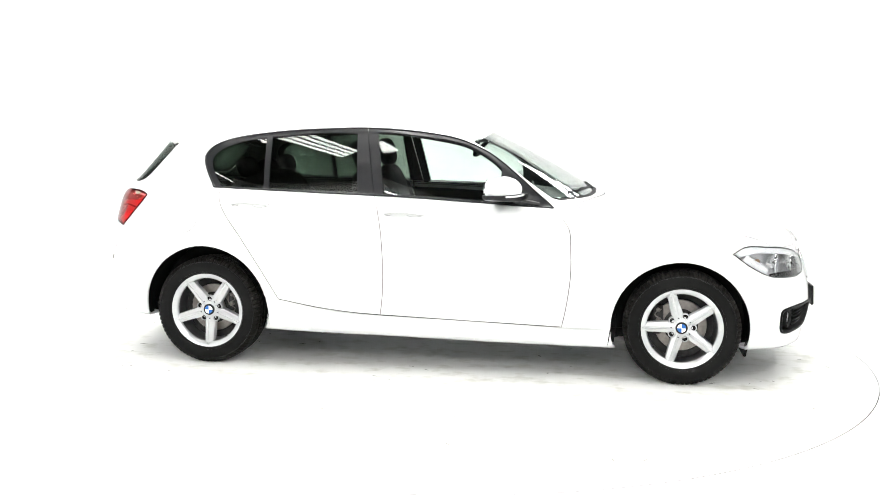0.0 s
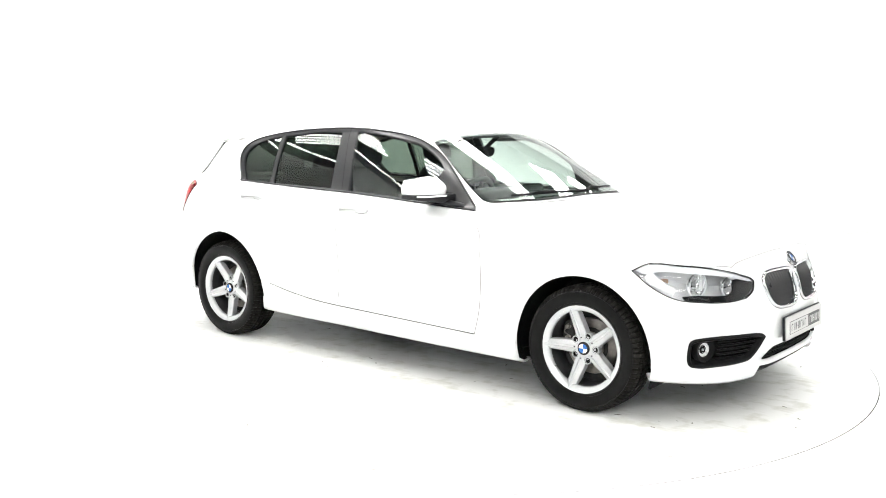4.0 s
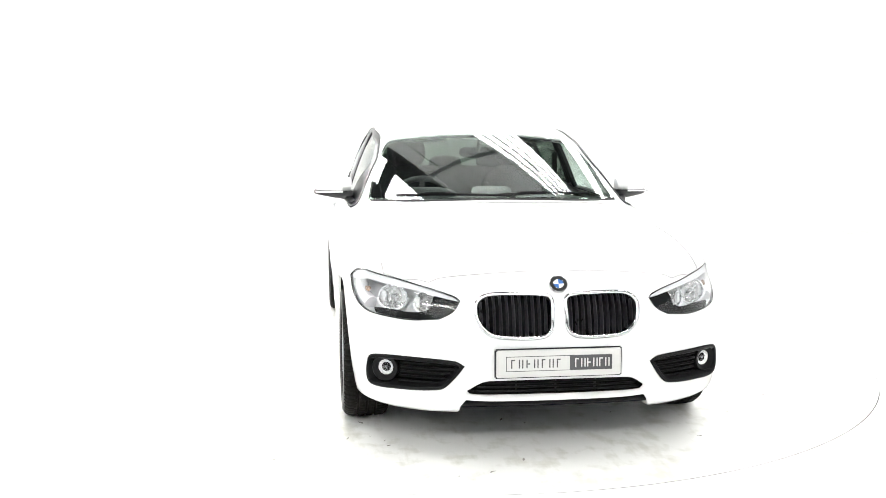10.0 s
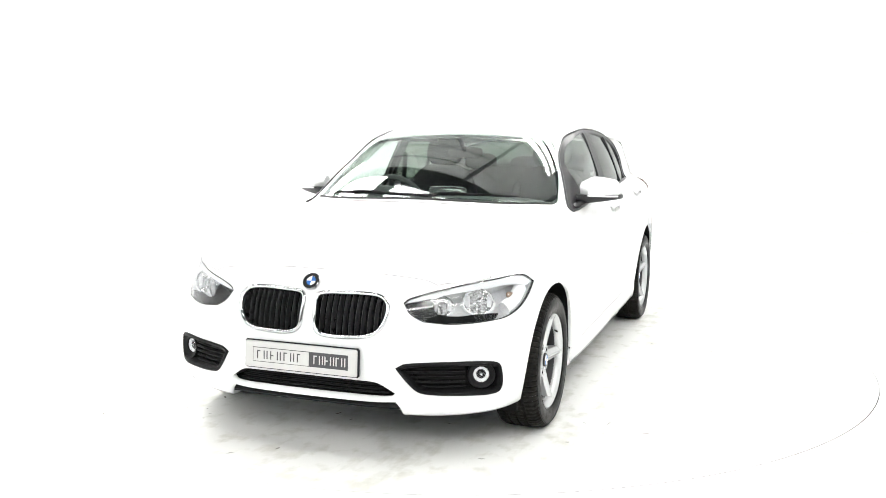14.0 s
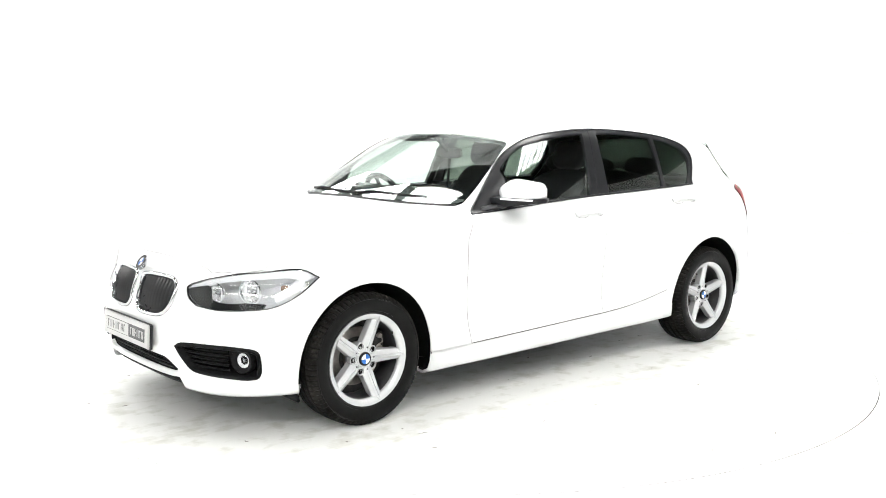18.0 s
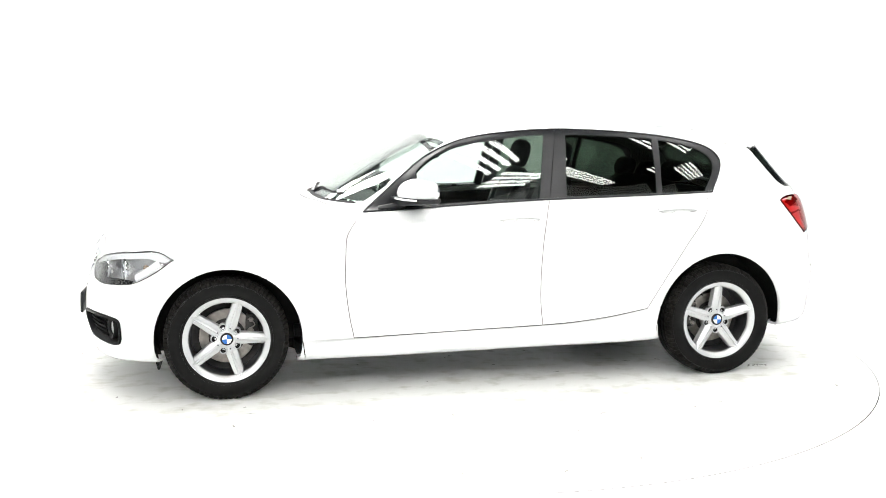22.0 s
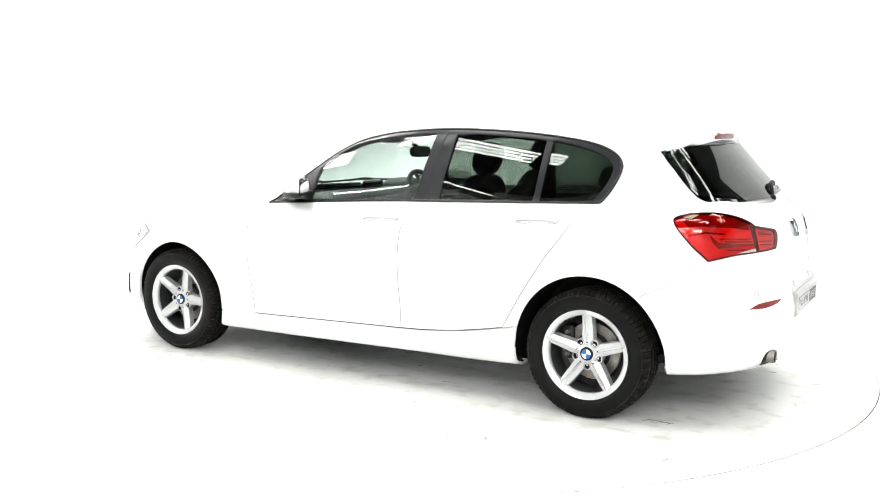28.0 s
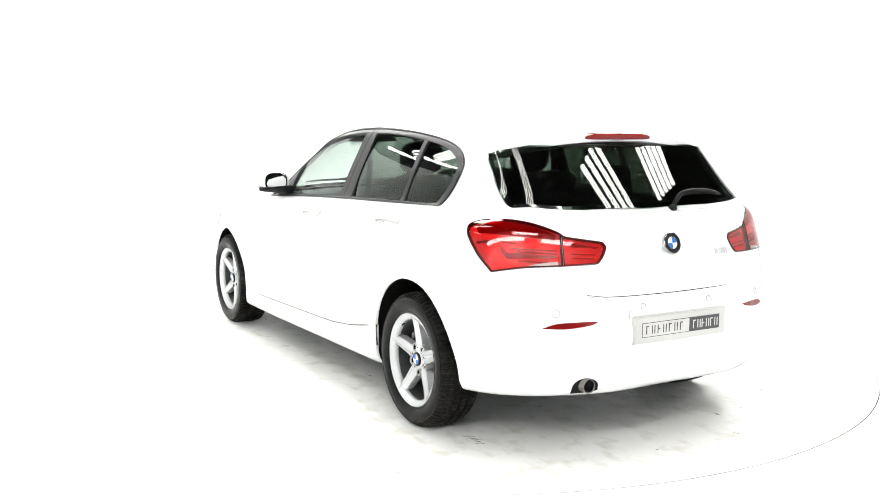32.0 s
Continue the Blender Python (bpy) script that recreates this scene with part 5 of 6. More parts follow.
        pm = Matrix(((xx.x, fwd.x, zz.x, p.x), (xx.y, fwd.y, zz.y, p.y), (xx.z, fwd.z, zz.z, p.z), (0, 0, 0, 1)))
        part("lamp_ring", lathe([(.056, -.03), (.058, -.002), (.054, .004), (.036, -.004), (.033, -.018)], 36), PLASTIC, fog, "black lamp ring", pm)
        part("lamp_bowl", facets(.033, .012, 14), LAMPBOWL, fog, "grey fluted fog lamp bowl", pm @ pose(0, -.010, 0), smooth=False)
        part("lamp_lens", lathe([(.034, -.010), (.030, -.005), (.019, -.001), (.0001, .0)], 32), LENS, fog, "clear domed lens", pm)
        part("lamp_bulb", blob(.007, .006, .007, 2, 12, 8, pose(0, -.016, 0)), CHROME, fog, m=pm)
    # lower middle intake
    lp = o["low"]
    lo = np.concatenate([at(GRID, lp)[:, 1:], (at(GRID, lp)[:, 1:] * [-1, 1])[::-1]])
    xs = np.concatenate([at(GRID, lp)[:, 0], at(GRID, lp)[::-1, 0]])
    bm = bmesh.new()
    rings = [[bm.verts.new((x - d, y * k, .303 + (z - .303) * kz)) for x, (y, z) in zip(xs, lo)] for d, k, kz in ((.0, 1.0, 1.0), (.02, .99, .97), (.07, .97, .93))]
    for a, b in zip(rings, rings[1:]):
        for i in range(len(a)):
            bm.faces.new((a[i], a[(i + 1) % len(a)], b[(i + 1) % len(a)], b[i]))
    bm.faces.new(rings[-1])
    bmesh.ops.triangulate(bm, faces=[f_ for f_ in bm.faces if len(f_.verts) > 4])
    bmesh.ops.remove_doubles(bm, verts=bm.verts, dist=1e-5)
    bmesh.ops.recalc_face_normals(bm, faces=bm.faces)
    intake = part("lower_intake", bm, PLASTIC, car, "black lower air intake with level bars")
    for z, half in ((.285, .352), (.303, .335), (.321, .312)):
        yy = np.linspace(0, half, 8)
        pp = at(GRID, lay([(y, z) for y in yy], "front"))
        pth = np.concatenate([(pp * [1, -1, 1])[::-1][:-1], pp]) - [.022, 0, 0]
        part("bar", tube(pth, .006, 6, flat=.8), PLASTIC, intake, "black level bar")
    for y in (-.17, 0, .17):
        part("bar_upright", box(.03, .006, .055, pose(2.045, y, .303)), PLASTIC, intake)
    # black splitter under the bumper
    yy = np.linspace(-.41, .41, 25)
    bm = bmesh.new()
    rows = []
    for y in yy:
        x = at(GRID, lay([(abs(y), .205)], "front"))[0][0]
        rows.append([bm.verts.new((x + dx, y, z)) for dx, z in ((-.03, .262), (-.014, .242), (-.008, .224), (-.020, .212), (-.10, .21))])
    for a, b in zip(rows, rows[1:]):
        for i in range(4):
            bm.faces.new((a[i], b[i], b[i + 1], a[i + 1]))
    bm.faces.new(rows[0])
    bm.faces.new(rows[-1][::-1])
    part("front_splitter", bm, PLASTIC, car, "black plastic lip under the bumper")
    roundel(car, frame_at((2.036, 0, .730)) @ pose(0, .009, 0, 38, 0, 0), .038)
    number_plate(car, pose(2.128, -.012, .418, -3, 0, 90), True)
    # wipers at the foot of the windscreen
    for y0, y1, dz in ((-.55, .06, .0), (-.02, .52, .004)):
        yy = np.linspace(y0, y1, 9)
        pp = at(GRID, lay([(abs(y), .998 + dz + .006 * math.sin(math.pi * i / 8)) for i, y in enumerate(yy)], "screen"))
        pp[:, 1] = yy
        nn = at(NORM, lay(np.abs(pp), "space")) * np.stack([np.ones(9), np.sign(yy + 1e-9), np.ones(9)], 1)
        blade = part("wiper_blade", tube(pp + nn * .012, .007, 6), PLASTIC, car, "black windscreen wiper blade")
        arm = [tuple(pp[0] + nn[0] * .010 + np.array([.03, .06, -.018])), tuple(pp[2] + nn[2] * .018), tuple(pp[4] + nn[4] * .016)]
        part("wiper_arm", tube(curve(arm, step=.02), .007, 6), PLASTIC, blade, "black wiper arm")
    # shut line round the hood
    hl = o["hood"]
    hp, hn = at(GRID, hl), at(NORM, hl)
    hp = hp + hn * .0002
    part("hood_joint", tube(np.concatenate([(hp * [1, -1, 1])[::-1][:-1], hp]), .0014, 5), JOINT, car, "thin shut line round the hood")
    # black cowl panel below the glass
    p = at(GRID, o["screen"])
    foot = p[(p[:, 2] < 1.0)]
    foot = foot[np.argsort(foot[:, 1])]
    yy = np.linspace(-.69, .69, 47)
    cx_, cz_ = np.interp(np.abs(yy), foot[:, 1], foot[:, 0]), np.interp(np.abs(yy), foot[:, 1], foot[:, 2])
    bm = bmesh.new()
    rows = [[bm.verts.new((x + dx, y, z + dz)) for dx, dz in ((-.022, .010), (-.010, .008), (.004, -.003), (.018, -.016), (.026, -.03))] for x, y, z in zip(cx_, yy, cz_)]
    for a, b in zip(rows, rows[1:]):
        for i in range(4):
            bm.faces.new((a[i], b[i], b[i + 1], a[i + 1]))
    part("cowl_panel", bm, PLASTIC, car, "black plastic cowl under the windscreen")


def number_plate(car, m, front):
    """Dealer's show plate; its wording is drawn as bars."""
    half = .262
    plate = part("show_plate", box(half * 2, .012, .112), PLATE, car, "white and dark grey dealer plate with lettering bars", m, bevel=.004)
    part("plate_holder", box(half * 2 + .012, .014, .122, pose(0, .009 if front else .008, 0)), TRIM if front else PLATE, plate, bevel=.005)
    y = -.0065
    part("frame_line", box(.446, .0014, .062, pose(0, y, 0)), PLATEDARK, plate, "dark grey outline", smooth=False)
    part("frame_field", box(.264, .0016, .057, pose(-.0885, y - .0006, 0)), PLATE, plate, smooth=False)
    part("frame_field", box(.172, .0014, .058, pose(.134, y - .0004, 0)), PLATEDARK, plate, "dark grey field", smooth=False)
    for x0, n, step, mat in ((-.200, 7, .0318, PLATEDARK), (.068, 6, .0255, PLATE)):
        for i in range(n):
            x = x0 + i * step
            part("letter_bar", box(.0050, .0012, .036, pose(x, y - .0014, 0)), mat, plate, smooth=False)
            if i % 2 == 0:
                part("letter_bar", box(.013, .0012, .0050, pose(x + .0065, y - .0014, .0155 - .0155 * (i % 3 == 2))), mat, plate, smooth=False)
            else:
                part("letter_bar", box(.0050, .0012, .036, pose(x + .014, y - .0014, 0)), mat, plate, smooth=False)


def rear_end(car, o, tg):
    for side in (1, -1):
        mir = "only" if side < 0 else ""
        lamp = rim_of(o["tail"], [(0, -.02), (0, .001), (.002, .004), (.005, .003), (.007, -.020)], SEALRED, "tail_light", car, "red wraparound tail light in two pieces", side)
        lp = inset(o["tail"], .005)
        # split between wing and tailgate
        a, b = lay([(-2.010, .528, .95)], "space")[0], lay([(-2.048, .540, .812)], "space")[0]
        def part_of(loop, keep_outer):
            q = []
            for p0, p1 in zip(loop, np.roll(loop, -1, 0)):
                s0, s1 = p0[0] - (a[0] + (b[0] - a[0]) * (p0[1] - a[1]) / (b[1] - a[1])), p1[0] - (a[0] + (b[0] - a[0]) * (p1[1] - a[1]) / (b[1] - a[1]))
                g = -.004 if keep_outer else .004
                k0, k1 = (s0 < g) == keep_outer, (s1 < g) == keep_outer
                if k0:
                    q.append(p0)
                if k0 != k1:
                    u = (g - s0) / (s1 - s0)
                    q.append(p0 + (p1 - p0) * u)
            return np.array(q)
        for outer, lab in ((True, "red lens on the wing"), (False, "red lens on the tailgate")):
            skin_part("lens", lamp, REDCOVER, lab, outer=spread(part_of(lp, outer), .02), step=.022, lift=.004, flange=.0, mirror=mir)
            skin_part("inner_bowl", lamp, SILVERPLASTIC, "bright bowl behind the red lens", outer=spread(part_of(inset(lp, .002), outer), .02), step=.03, lift=-.013, flange=.0, mirror=mir)
            skin_part("lens_edge", lamp, SEALRED, "dark edge between the lenses", outer=spread(part_of(lp, outer), .02), holes=[inset(spread(part_of(lp, outer), .02), .0022)], step=.03, lift=.0045, flange=.012, mirror=mir)
        # darker light guides moulded under the lens, and the clear reversing strip
        for pts, mat, lab in (([(-1.765, .778, .960), (-1.800, .742, .974), (-1.865, .697, .982), (-1.948, .608, .966), (-2.003, .547, .938), (-2.012, .556, .916), (-1.960, .636, .928), (-1.880, .735, .936), (-1.800, .797, .944)], DEEPRED, "dark red upper band"),
                              ([(-1.888, .752, .905), (-1.920, .733, .869), (-1.983, .649, .860), (-2.035, .551, .852), (-2.036, .551, .846), (-1.986, .650, .847), (-1.927, .735, .843), (-1.904, .750, .868)], DEEPRED, "deep red light guide"),
                              ([(-1.800, .806, .905), (-1.866, .757, .915), (-1.930, .690, .905), (-1.932, .690, .899), (-1.868, .760, .908), (-1.806, .810, .897)], DARKRED, "dark red fold"),
                              ([(-1.768, .772, .9655), (-1.800, .745, .972), (-1.822, .733, .968), (-1.800, .765, .960)], AMBER, "amber corner"),
                              ([(-2.038, .490, .902), (-2.075, .392, .886), (-2.077, .394, .880), (-2.040, .492, .895)], DEEPRED, "deep red light guide"),
                              ([(-1.984, .668, .8165), (-2.012, .616, .826), (-2.036, .560, .832), (-2.041, .560, .818), (-2.014, .618, .816)], SMOKE, "clear reversing strip")):
            skin_part("light_guide", lamp, mat, lab, outer=lay(curve(pts, step=.008, closed=True, smooth=False), "space"), step=.012, lift=.0056 if mat in (SMOKE, AMBER) else -.006, flange=.003 if mat in (SMOKE, AMBER) else .006, mirror=mir)
        for z0, y0, y1 in ((.886, .72, .555), (.872, .70, .555), (.835, .70, .56), (.892, .50, .385), (.862, .50, .40), (.846, .50, .41)):
            yy = np.linspace(y0, y1, 9)
            rq = lay([(y, z0 + (y0 - y) * -.06) for y in yy], "rear")
            part("lens_rib", tube((at(GRID, rq) - at(NORM, rq) * .009) * [1, side, 1], .0026, 6), DARKRED, lamp, "dark red level rib inside the lens")
        q = lay(curve([(-2.045, .640, .563), (-2.070, .585, .581), (-2.105, .50, .586), (-2.133, .418, .586), (-2.125, .445, .573), (-2.09, .551, .560)], step=.012, closed=True, sharp=(0, 3)), "space")
        skin_part("reflector", car, DARKRED, "slim dark red bumper reflector", outer=q, step=.015, lift=.004, flange=.008, mirror=mir)
        for c in ((-2.057, .579, .620), (-2.146, .190, .630)):
            part("sensor_joint", tube([(.0145 * math.cos(w), .0012, .0145 * math.sin(w)) for w in [2 * math.pi * i / 24 for i in range(24)]], .0011, 5, closed=True), JOINT, car, "thin joint round the sensor", frame_at(c, side))
            part("parking_sensor", lathe([(.0135, -.002), (.0135, .001), (.012, .0016), (.0115, .0004), (.0105, .0012), (.0001, .0016)], 24), PAINT, car, "round body-coloured parking sensor", frame_at(c, side))
    # spoiler lip over the rear window
    yy = np.linspace(-.60, .60, 45)
    bm = bmesh.new()
    rows = []
    for y in yy:
        a = abs(y) / .60
        xr = -1.745 + .085 * a ** 2
        dz = .070 * a ** 2 + .012 * a ** 8
        sec = [(-1.46, 1.372 - dz), (-1.56, 1.370 - dz), (-1.66, 1.365 - dz), (xr, 1.356 - dz), (xr - .005, 1.351 - dz), (xr + .004, 1.316 - dz * .93), (xr + .05, 1.303 - dz * .9), (xr + .10, 1.290 - dz * .9)]
        rows.append([bm.verts.new((x, y, z)) for x, z in sec])
    for p, q in zip(rows, rows[1:]):
        for i in range(len(p) - 1):
            bm.faces.new((p[i], p[i + 1], q[i + 1], q[i]))
    bm.faces.new(rows[0])
    bm.faces.new(rows[-1][::-1])
    bmesh.ops.recalc_face_normals(bm, faces=bm.faces)
    sp = part("roof_spoiler", bm, PAINT, car, "white painted roof spoiler over the rear window")
    bm = blob(.012, .200, .0155, 6, 40, 8, pose(-1.7385, 0, 1.336))
    for v in bm.verts:
        v.co.x += .085 * (abs(v.co.y) / .585) ** 2
    part("high_brake_light", bm, DARKRED, sp, "slim dark red brake light")
    # rear wiper
    part("rear_wiper_hub", blob(.020, .020, .018, 2.5, 14, 8, pose(-1.960, -.135, 1.018)), PLASTIC, car, "black rear wiper pivot")
    part("rear_wiper", tube(curve([(-1.962, -.135, 1.020), (-1.950, -.17, 1.055), (-1.930, -.22, 1.080), (-1.918, -.32, 1.088), (-1.900, -.44, 1.078), (-1.888, -.50, 1.062)], step=.02), .010, 8, flat=1.2), PLASTIC, car, "black rear wiper arm")
    part("rear_wiper_blade", tube(curve([(-1.920, -.20, 1.062), (-1.905, -.35, 1.072), (-1.880, -.52, 1.060)], step=.02), .006, 6), PLASTIC, car, "black rear wiper blade")
    roundel(car, frame_at((-2.092, 0, .880)) @ pose(0, .011, 0), .047)
    # model lettering as small chrome bars
    base = frame_at((-2.065, .285, .822), -1)
    for i, (x, w, h) in enumerate(((-.040, .006, .026), (-.026, .006, .026), (-.012, .012, .026), (.004, .012, .026), (.022, .005, .018), (.034, .006, .026))):
        part("letter_bar", box(w, .003, h, pose(x, .002, 0)), CHROME, car, "small chrome lettering bar", base, smooth=False)
    number_plate(car, pose(-2.177, .002, .537, 0, 0, -90), False)
    # recess frame round the plate
    part("plate_recess", box(.008, .56, .155, pose(-2.159, 0, .545)), PAINT, car, "white plate recess", bevel=.003)
    # tail pipe
    bm = lathe([(.029, 0), (.031, .10), (.0295, .104), (.0275, .102), (.026, .03), (.0001, .028)], 32)
    part("tail_pipe", bm, STEEL, car, "round steel tail pipe", pose(-2.028, .455, .318, 0, 0, 90))
    part("pipe_bore", lathe([(.0262, .0), (.0262, .099), (.0255, .099), (.0255, .06), (.0001, .058)], 28), PLASTIC, car, "black bore of the tail pipe", pose(-2.028, .455, .318, 0, 0, 90))
    # flat black patch on the skin, stands for the shaded hollow round the pipe
    q = lay(curve([(-2.072, .510, .284), (-2.088, .500, .330), (-2.108, .455, .348), (-2.124, .410, .330), (-2.121, .402, .290), (-2.10, .46, .280)], step=.01, closed=True, sharp=(0, 4)), "space")
    skin_part("pipe_shade_patch", car, PLASTIC, "flat black patch for the shaded recess round the tail pipe", outer=q, step=.02, lift=.0015, flange=.004)


def mirrors(car):
    for side in (1, -1):
        # cap
        bm = bmesh.new()
        rows = []
        n = 20
        for j in range(13):
            u = j / 12
            y = .780 + .210 * u
            c = (.400 - .085 * u ** 1.2, 1.040 - .010 * u)
            close = max(1e-3, 1 - max(0, (u - .72) / .28) ** 2) ** .5
            sx = .094 * (1 - .30 * u ** 2) * close * min(1, .50 + u * 2.2)
            sz = .074 * (1 - .30 * max(0, (u - .35) / .65) ** 1.5) * close * min(1, .55 + u * 1.6)
            ring = []
            for i in range(n):
                a = 2 * math.pi * i / n
                ca, sa = math.cos(a), math.sin(a)
                p = 2.0
                ex, ez = math.copysign(abs(ca) ** (2 / p), ca), math.copysign(abs(sa) ** (2 / p), sa)
                if ex < 0:
                    ex *= .68
                ring.append(bm.verts.new((c[0] + sx * ex, y * side, max(c[1] + sz * ez, 1.012 - .003 * u))))
            rows.append(ring)
        for a, b in zip(rows, rows[1:]):
            for i in range(n):
                bm.faces.new((a[i], a[(i + 1) % n], b[(i + 1) % n], b[i]))
        bm.faces.new(rows[0])
        bm.faces.new(rows[-1])
        bmesh.ops.recalc_face_normals(bm, faces=bm.faces)
        cap = part("door_mirror", bm, PAINT, car, "white-capped door mirror with black foot")
        # black lower shell and foot
        bm = bmesh.new()
        rows = []
        for j in range(13):
            u = j / 12
            y = .770 + .220 * u
            cx = .405 - .095 * u ** 1.2
            sx = .094 * (1 - .30 * u ** 2) * (max(1e-3, 1 - max(0, (u - .84) / .16) ** 2) ** .5)
            z0, z1 = .964 + .026 * u ** 1.3, 1.017 - .004 * u
            rows.append([bm.verts.new((cx + dx * sx, y * side, z)) for dx, z in ((1.05, z1), (1.03, (z0 + z1) / 2), (.80, z0), (-.55, z0), (-.74, (z0 + z1) / 2), (-.74, z1))])
        for a, b in zip(rows, rows[1:]):
            for i in range(6):
                bm.faces.new((a[i], a[(i + 1) % 6], b[(i + 1) % 6], b[i]))
        bm.faces.new(rows[0])
        bm.faces.new(rows[-1])
        bmesh.ops.recalc_face_normals(bm, faces=bm.faces)
        part("lower_shell", bm, TRIM, cap, "satin black lower shell", bevel=.003)
        foot = [(.56, .762, .950), (.50, .785, .962), (.43, .81, .978)]
        part("foot", tube([(x, y * side, z) for x, y, z in curve(foot, step=.02)], .024, 10, flat=.75), TRIM, cap, "black mirror foot")
        ind = [(.487, .830, 1.010), (.480, .88, 1.010), (.455, .94, 1.008), (.405, .978, 1.006)]
        part("indicator", tube([(x - .002, y * side, z) for x, y, z in curve(ind, step=.015)], .0055, 6), SILVERPLASTIC, cap, "slim clear indicator strip")
        bm = bmesh.new()
        ring = []
        for i in range(28):
            a = 2 * math.pi * i / 28
            e = lambda c: math.copysign(abs(c) ** (2 / 3.2), c)
            ring.append((.885 + .080 * e(math.cos(a)), 1.046 + .050 * e(math.sin(a))))
        q = [bm.verts.new((.347 - .075 * ((y - .79) / .2), y * side, z)) for y, z in ring]
        q2 = [bm.verts.new(v.co + Vector((.006, 0, 0))) for v in q]
        bm.faces.new(q)
        bm.faces.new(q2[::-1])
        for i in range(28):
            bm.faces.new((q[i], q[(i + 1) % 28], q2[(i + 1) % 28], q2[i]))
        part("mirror_pane", bm, MIRRORGLASS, cap, "silver mirror pane", smooth=False)


def interior(car):
    """Seats, dashboard, wheel and shelf, as far as the glass shows them."""
    def seat(x, y, lean, w):
        s = part("seat", blob(.26, w, .075, 3.5, 24, 10, pose(x, y, .50, 0, -8, 0)), SEAT, car, "dark cloth car seat with headrest")
        part("backrest", blob(.075, w, .33, 3.2, 24, 14, pose(x - .30, y, .80, 0, lean, 0)), SEAT, s, "dark cloth backrest")
        part("bolster", blob(.075, .045, .26, 3, 14, 10, pose(x - .27, y + w * .86, .76, 0, lean, 0)), SEAT, s)
        part("bolster", blob(.075, .045, .26, 3, 14, 10, pose(x - .27, y - w * .86, .76, 0, lean, 0)), SEAT, s)
        part("headrest", blob(.050, .130, .092, 2.8, 22, 12, pose(x - .385, y, 1.205, 0, lean, 0)), SEAT, s, "rounded dark headrest")
        for dy in (-.05, .05):
            part("headrest_post", tube([(x - .355, y + dy, 1.07), (x - .378, y + dy, 1.16)], .006, 8), CHROME, s)
    seat(-.17, .37, -14, .24)
    seat(-.15, -.37, -14, .24)
    bench = part("rear_bench", blob(.27, .60, .09, 3.5, 28, 10, pose(-.86, 0, .50, 0, -6, 0)), SEAT, car, "dark cloth rear bench with three headrests")
    part("bench_back", blob(.075, .60, .30, 3.5, 28, 12, pose(-1.16, 0, .80, 0, -20, 0)), SEAT, bench)
    for y in (-.36, 0, .36):
        part("bench_headrest", blob(.045, .125, .062, 2.8, 20, 10, pose(-1.27, y, 1.120 - (.02 if y == 0 else 0), 0, -20, 0)), SEAT, bench, "low dark headrest")
    part("parcel_shelf", blob(.26, .58, .012, 5, 20, 6, pose(-1.55, 0, .975)), LINING, car, "dark parcel shelf")
    part("cabin_floor", box(2.9, 1.40, .04, pose(-.45, 0, .30)), LINING, car, "dark carpet floor")
    part("boot_wall", box(.04, .90, .45, pose(-1.78, 0, .62)), LINING, car, "dark boot lining")
    for side in (1, -1):
        part("boot_side", box(.62, .03, .50, pose(-1.42, side * .60, .68)), LINING, car, "dark boot side lining")
    part("firewall", box(.05, 1.22, .50, pose(.86, 0, .60)), LINING, car, "dark bulkhead lining")
    # dashboard with hooded dials
    bm = blob(.25, .70, .12, 4, 36, 12, pose(.58, 0, .86, 0, 6, 0))
    dash = part("dashboard", bm, DASH, car, "black dashboard with hooded dials")
    part("dash_top", blob(.22, .70, .03, 4, 36, 8, pose(.66, 0, .935, 0, 4, 0)), DASH, dash)
    part("dial_hood", blob(.12, .19, .060, 2.8, 24, 10, pose(.46, -.37, .975, 0, -4, 0)), DASH, dash, "hood over the dials")
    part("screen", blob(.012, .12, .055, 5, 16, 8, pose(.47, .02, .985, 0, -8, 0)), GLOSSBLACK, dash, "black centre display")
    part("console", blob(.35, .11, .14, 4, 20, 10, pose(.10, 0, .50)), DASH, dash, "black centre console")
    wm = pose(.30, -.37, .915, 0, -64, 0)
    ring = [(math.cos(a) * .182, math.sin(a) * .182, 0) for a in [2 * math.pi * i / 48 for i in range(48)]]
    sw = part("steering_wheel", tube(ring, .0165, 10, closed=True), DASH, car, "black three-spoke steering wheel", wm)
    part("wheel_hub", blob(.065, .075, .03, 2.6, 20, 8, pose(0, 0, -.02)), DASH, sw)
    for a in (0, 180, 270):
        a = a + 0
        part("wheel_spoke", box(.12, .030, .014, pose(.11 * math.cos(radians(a + 90)), .11 * math.sin(radians(a + 90)), -.01, 0, 0, a + 90)), DASH, sw, bevel=.004)
    part("steering_column", tube([(.34, -.37, .90), (.55, -.37, .80)], .04, 12), DASH, sw, m=wm.inverted())
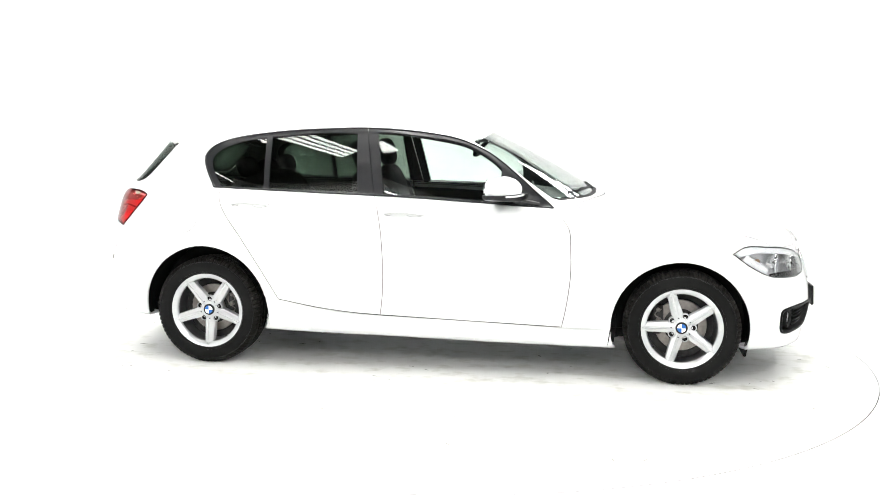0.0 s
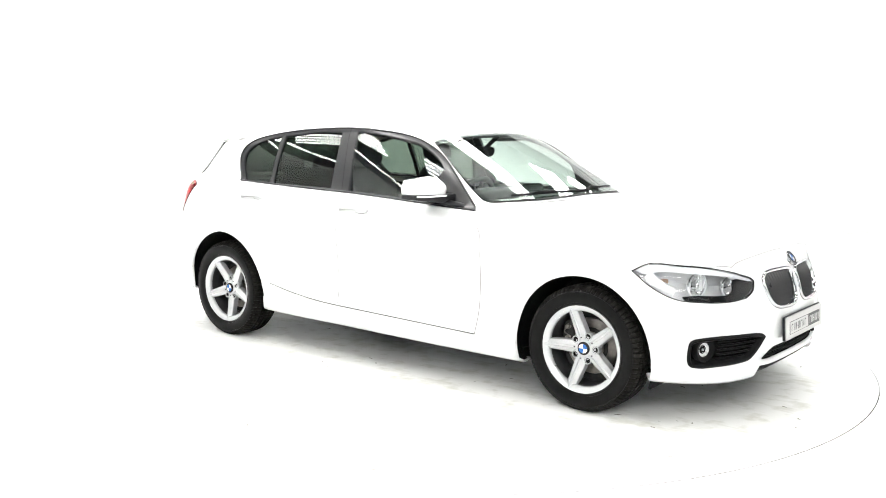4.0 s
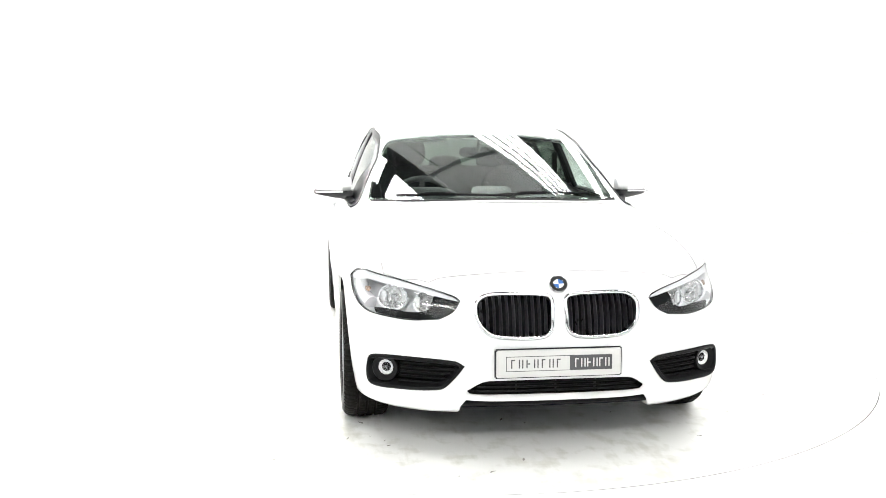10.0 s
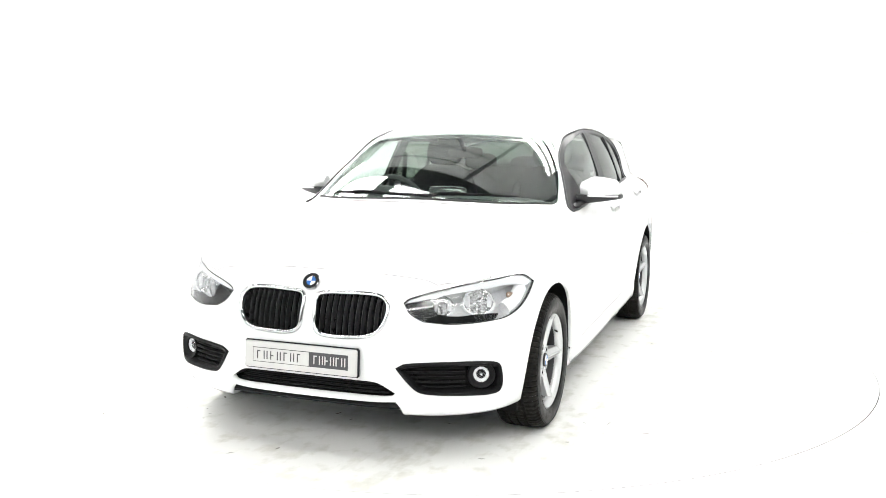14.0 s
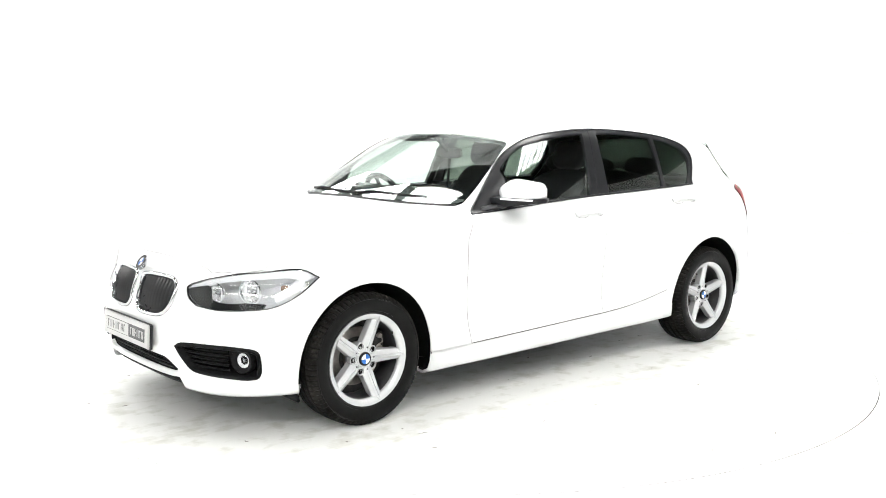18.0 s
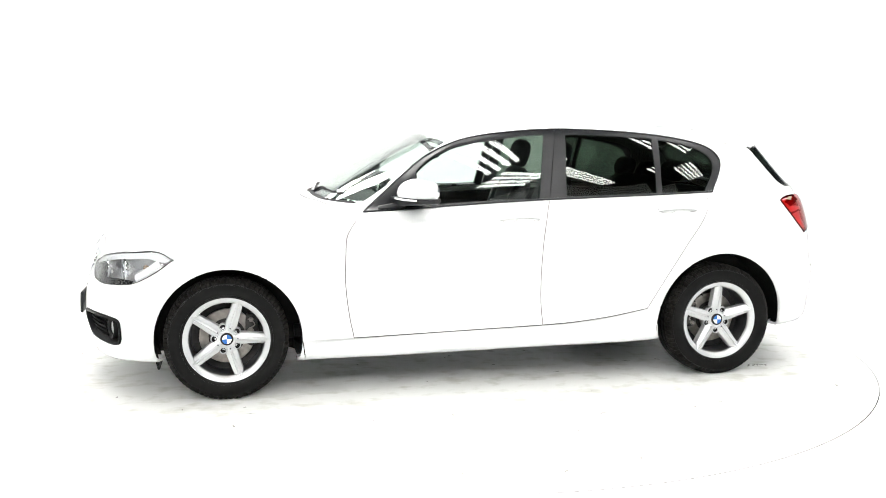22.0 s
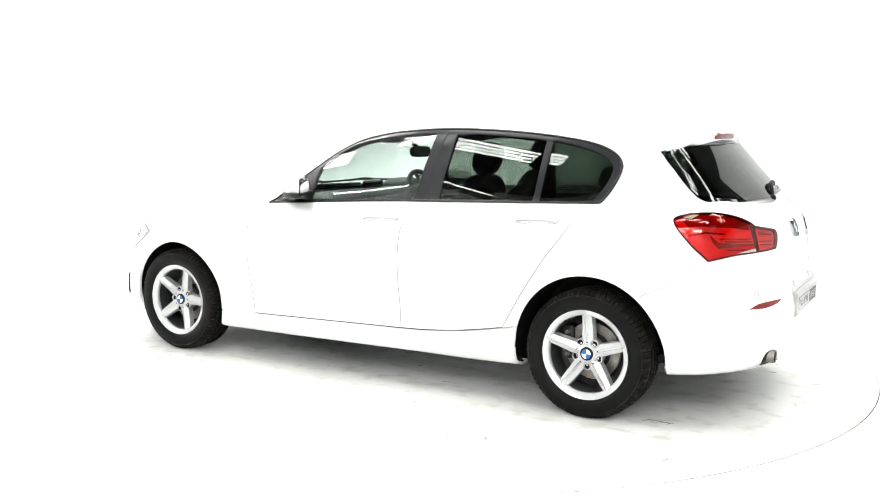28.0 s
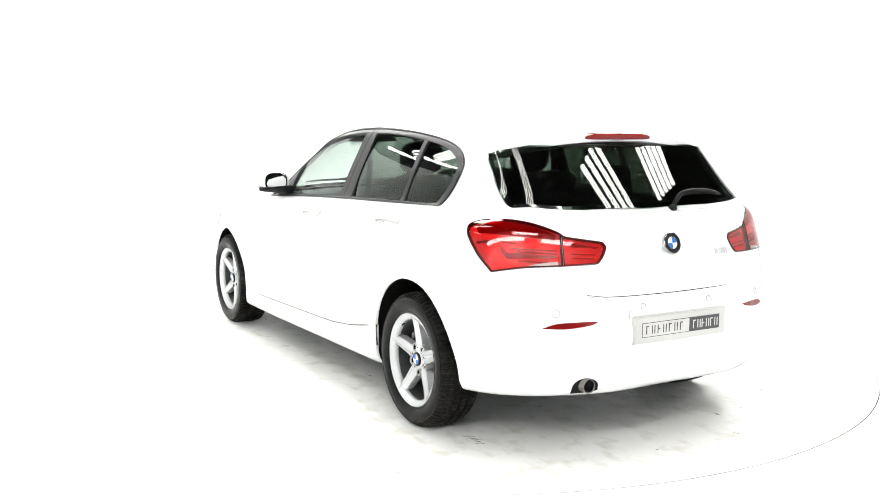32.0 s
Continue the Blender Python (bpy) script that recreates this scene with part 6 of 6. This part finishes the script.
    m = part("rear_view_mirror", blob(.016, .115, .034, 3.5, 20, 8, pose(.115, 0, 1.222, 0, 12, 0)), PLASTIC, car, "black inside mirror under the roof")
    part("mirror_stalk", tube([(.125, 0, 1.235), (.20, 0, 1.300), (.225, 0, 1.318)], .014, 8), PLASTIC, m)
    for y in (.36, -.36):
        part("sun_visor", blob(.010, .17, .055, 4, 16, 6, pose(.085, y, 1.298, 0, 80, 0)), HEADLINER, car, "grey folded sun visor")
    for side in (1, -1):
        part("belt_web", tube([(-.44, side * .625, 1.20), (-.40, side * .64, .70)], .022, 6, flat=.12), LINING, car, "black seat belt")


def build_car():
    car = new("car")
    tagged(car, label="white five-door hatchback car on silver alloy wheels", category="car")
    o = piece_outlines()
    tg = body(car, o)
    arches(car, o)
    wheels(car)
    front_end(car, o)
    rear_end(car, o, tg)
    mirrors(car)
    interior(car)
    # fuel flap on the right rear wing
    q = lay(curve([(-1.48 + .085 * math.cos(a), .838 + .075 * math.sin(a)) for a in [2 * math.pi * i / 20 for i in range(20)]], step=.015, closed=True), "side")
    rim_of(q, [(0, -.004), (.0005, .0012), (.003, .0016), (.0035, -.002)], PAINT, "fuel_flap", car, "round white fuel flap outline", -1)
    rim_of(q, [(-.0012, -.003), (-.0012, .0008), (.0006, .0010), (.0008, -.003)], JOINT, "flap_joint", car, "thin joint round the fuel flap", -1)
    return car


# ---------------------------------------------------------------- build
studio()
lights()
turntable_ob = turntable()
car_ob = build_car()
# the turning: seconds and degrees
TURNS = [(0, -9.21), (2, -23.70), (4, -38.19), (6, -52.67), (8, -67.04), (10, -81.41), (12, -95.78), (14, -110.15), (16, -124.51), (18, -138.88),
         (20, -153.14), (22, -167.41), (24, -181.67), (26, -196.02), (28, -210.37), (30, -224.72), (32, -239.07)]


def motions():
    walk(turntable_ob, [(t, pose(0, 0, 0, 0, 0, a)) for t, a in TURNS])
    walk(car_ob, [(t, pose(0, 0, 0, 0, 0, a) @ pose(-AXIS[0], -AXIS[1], 0)) for t, a in TURNS])


motions()
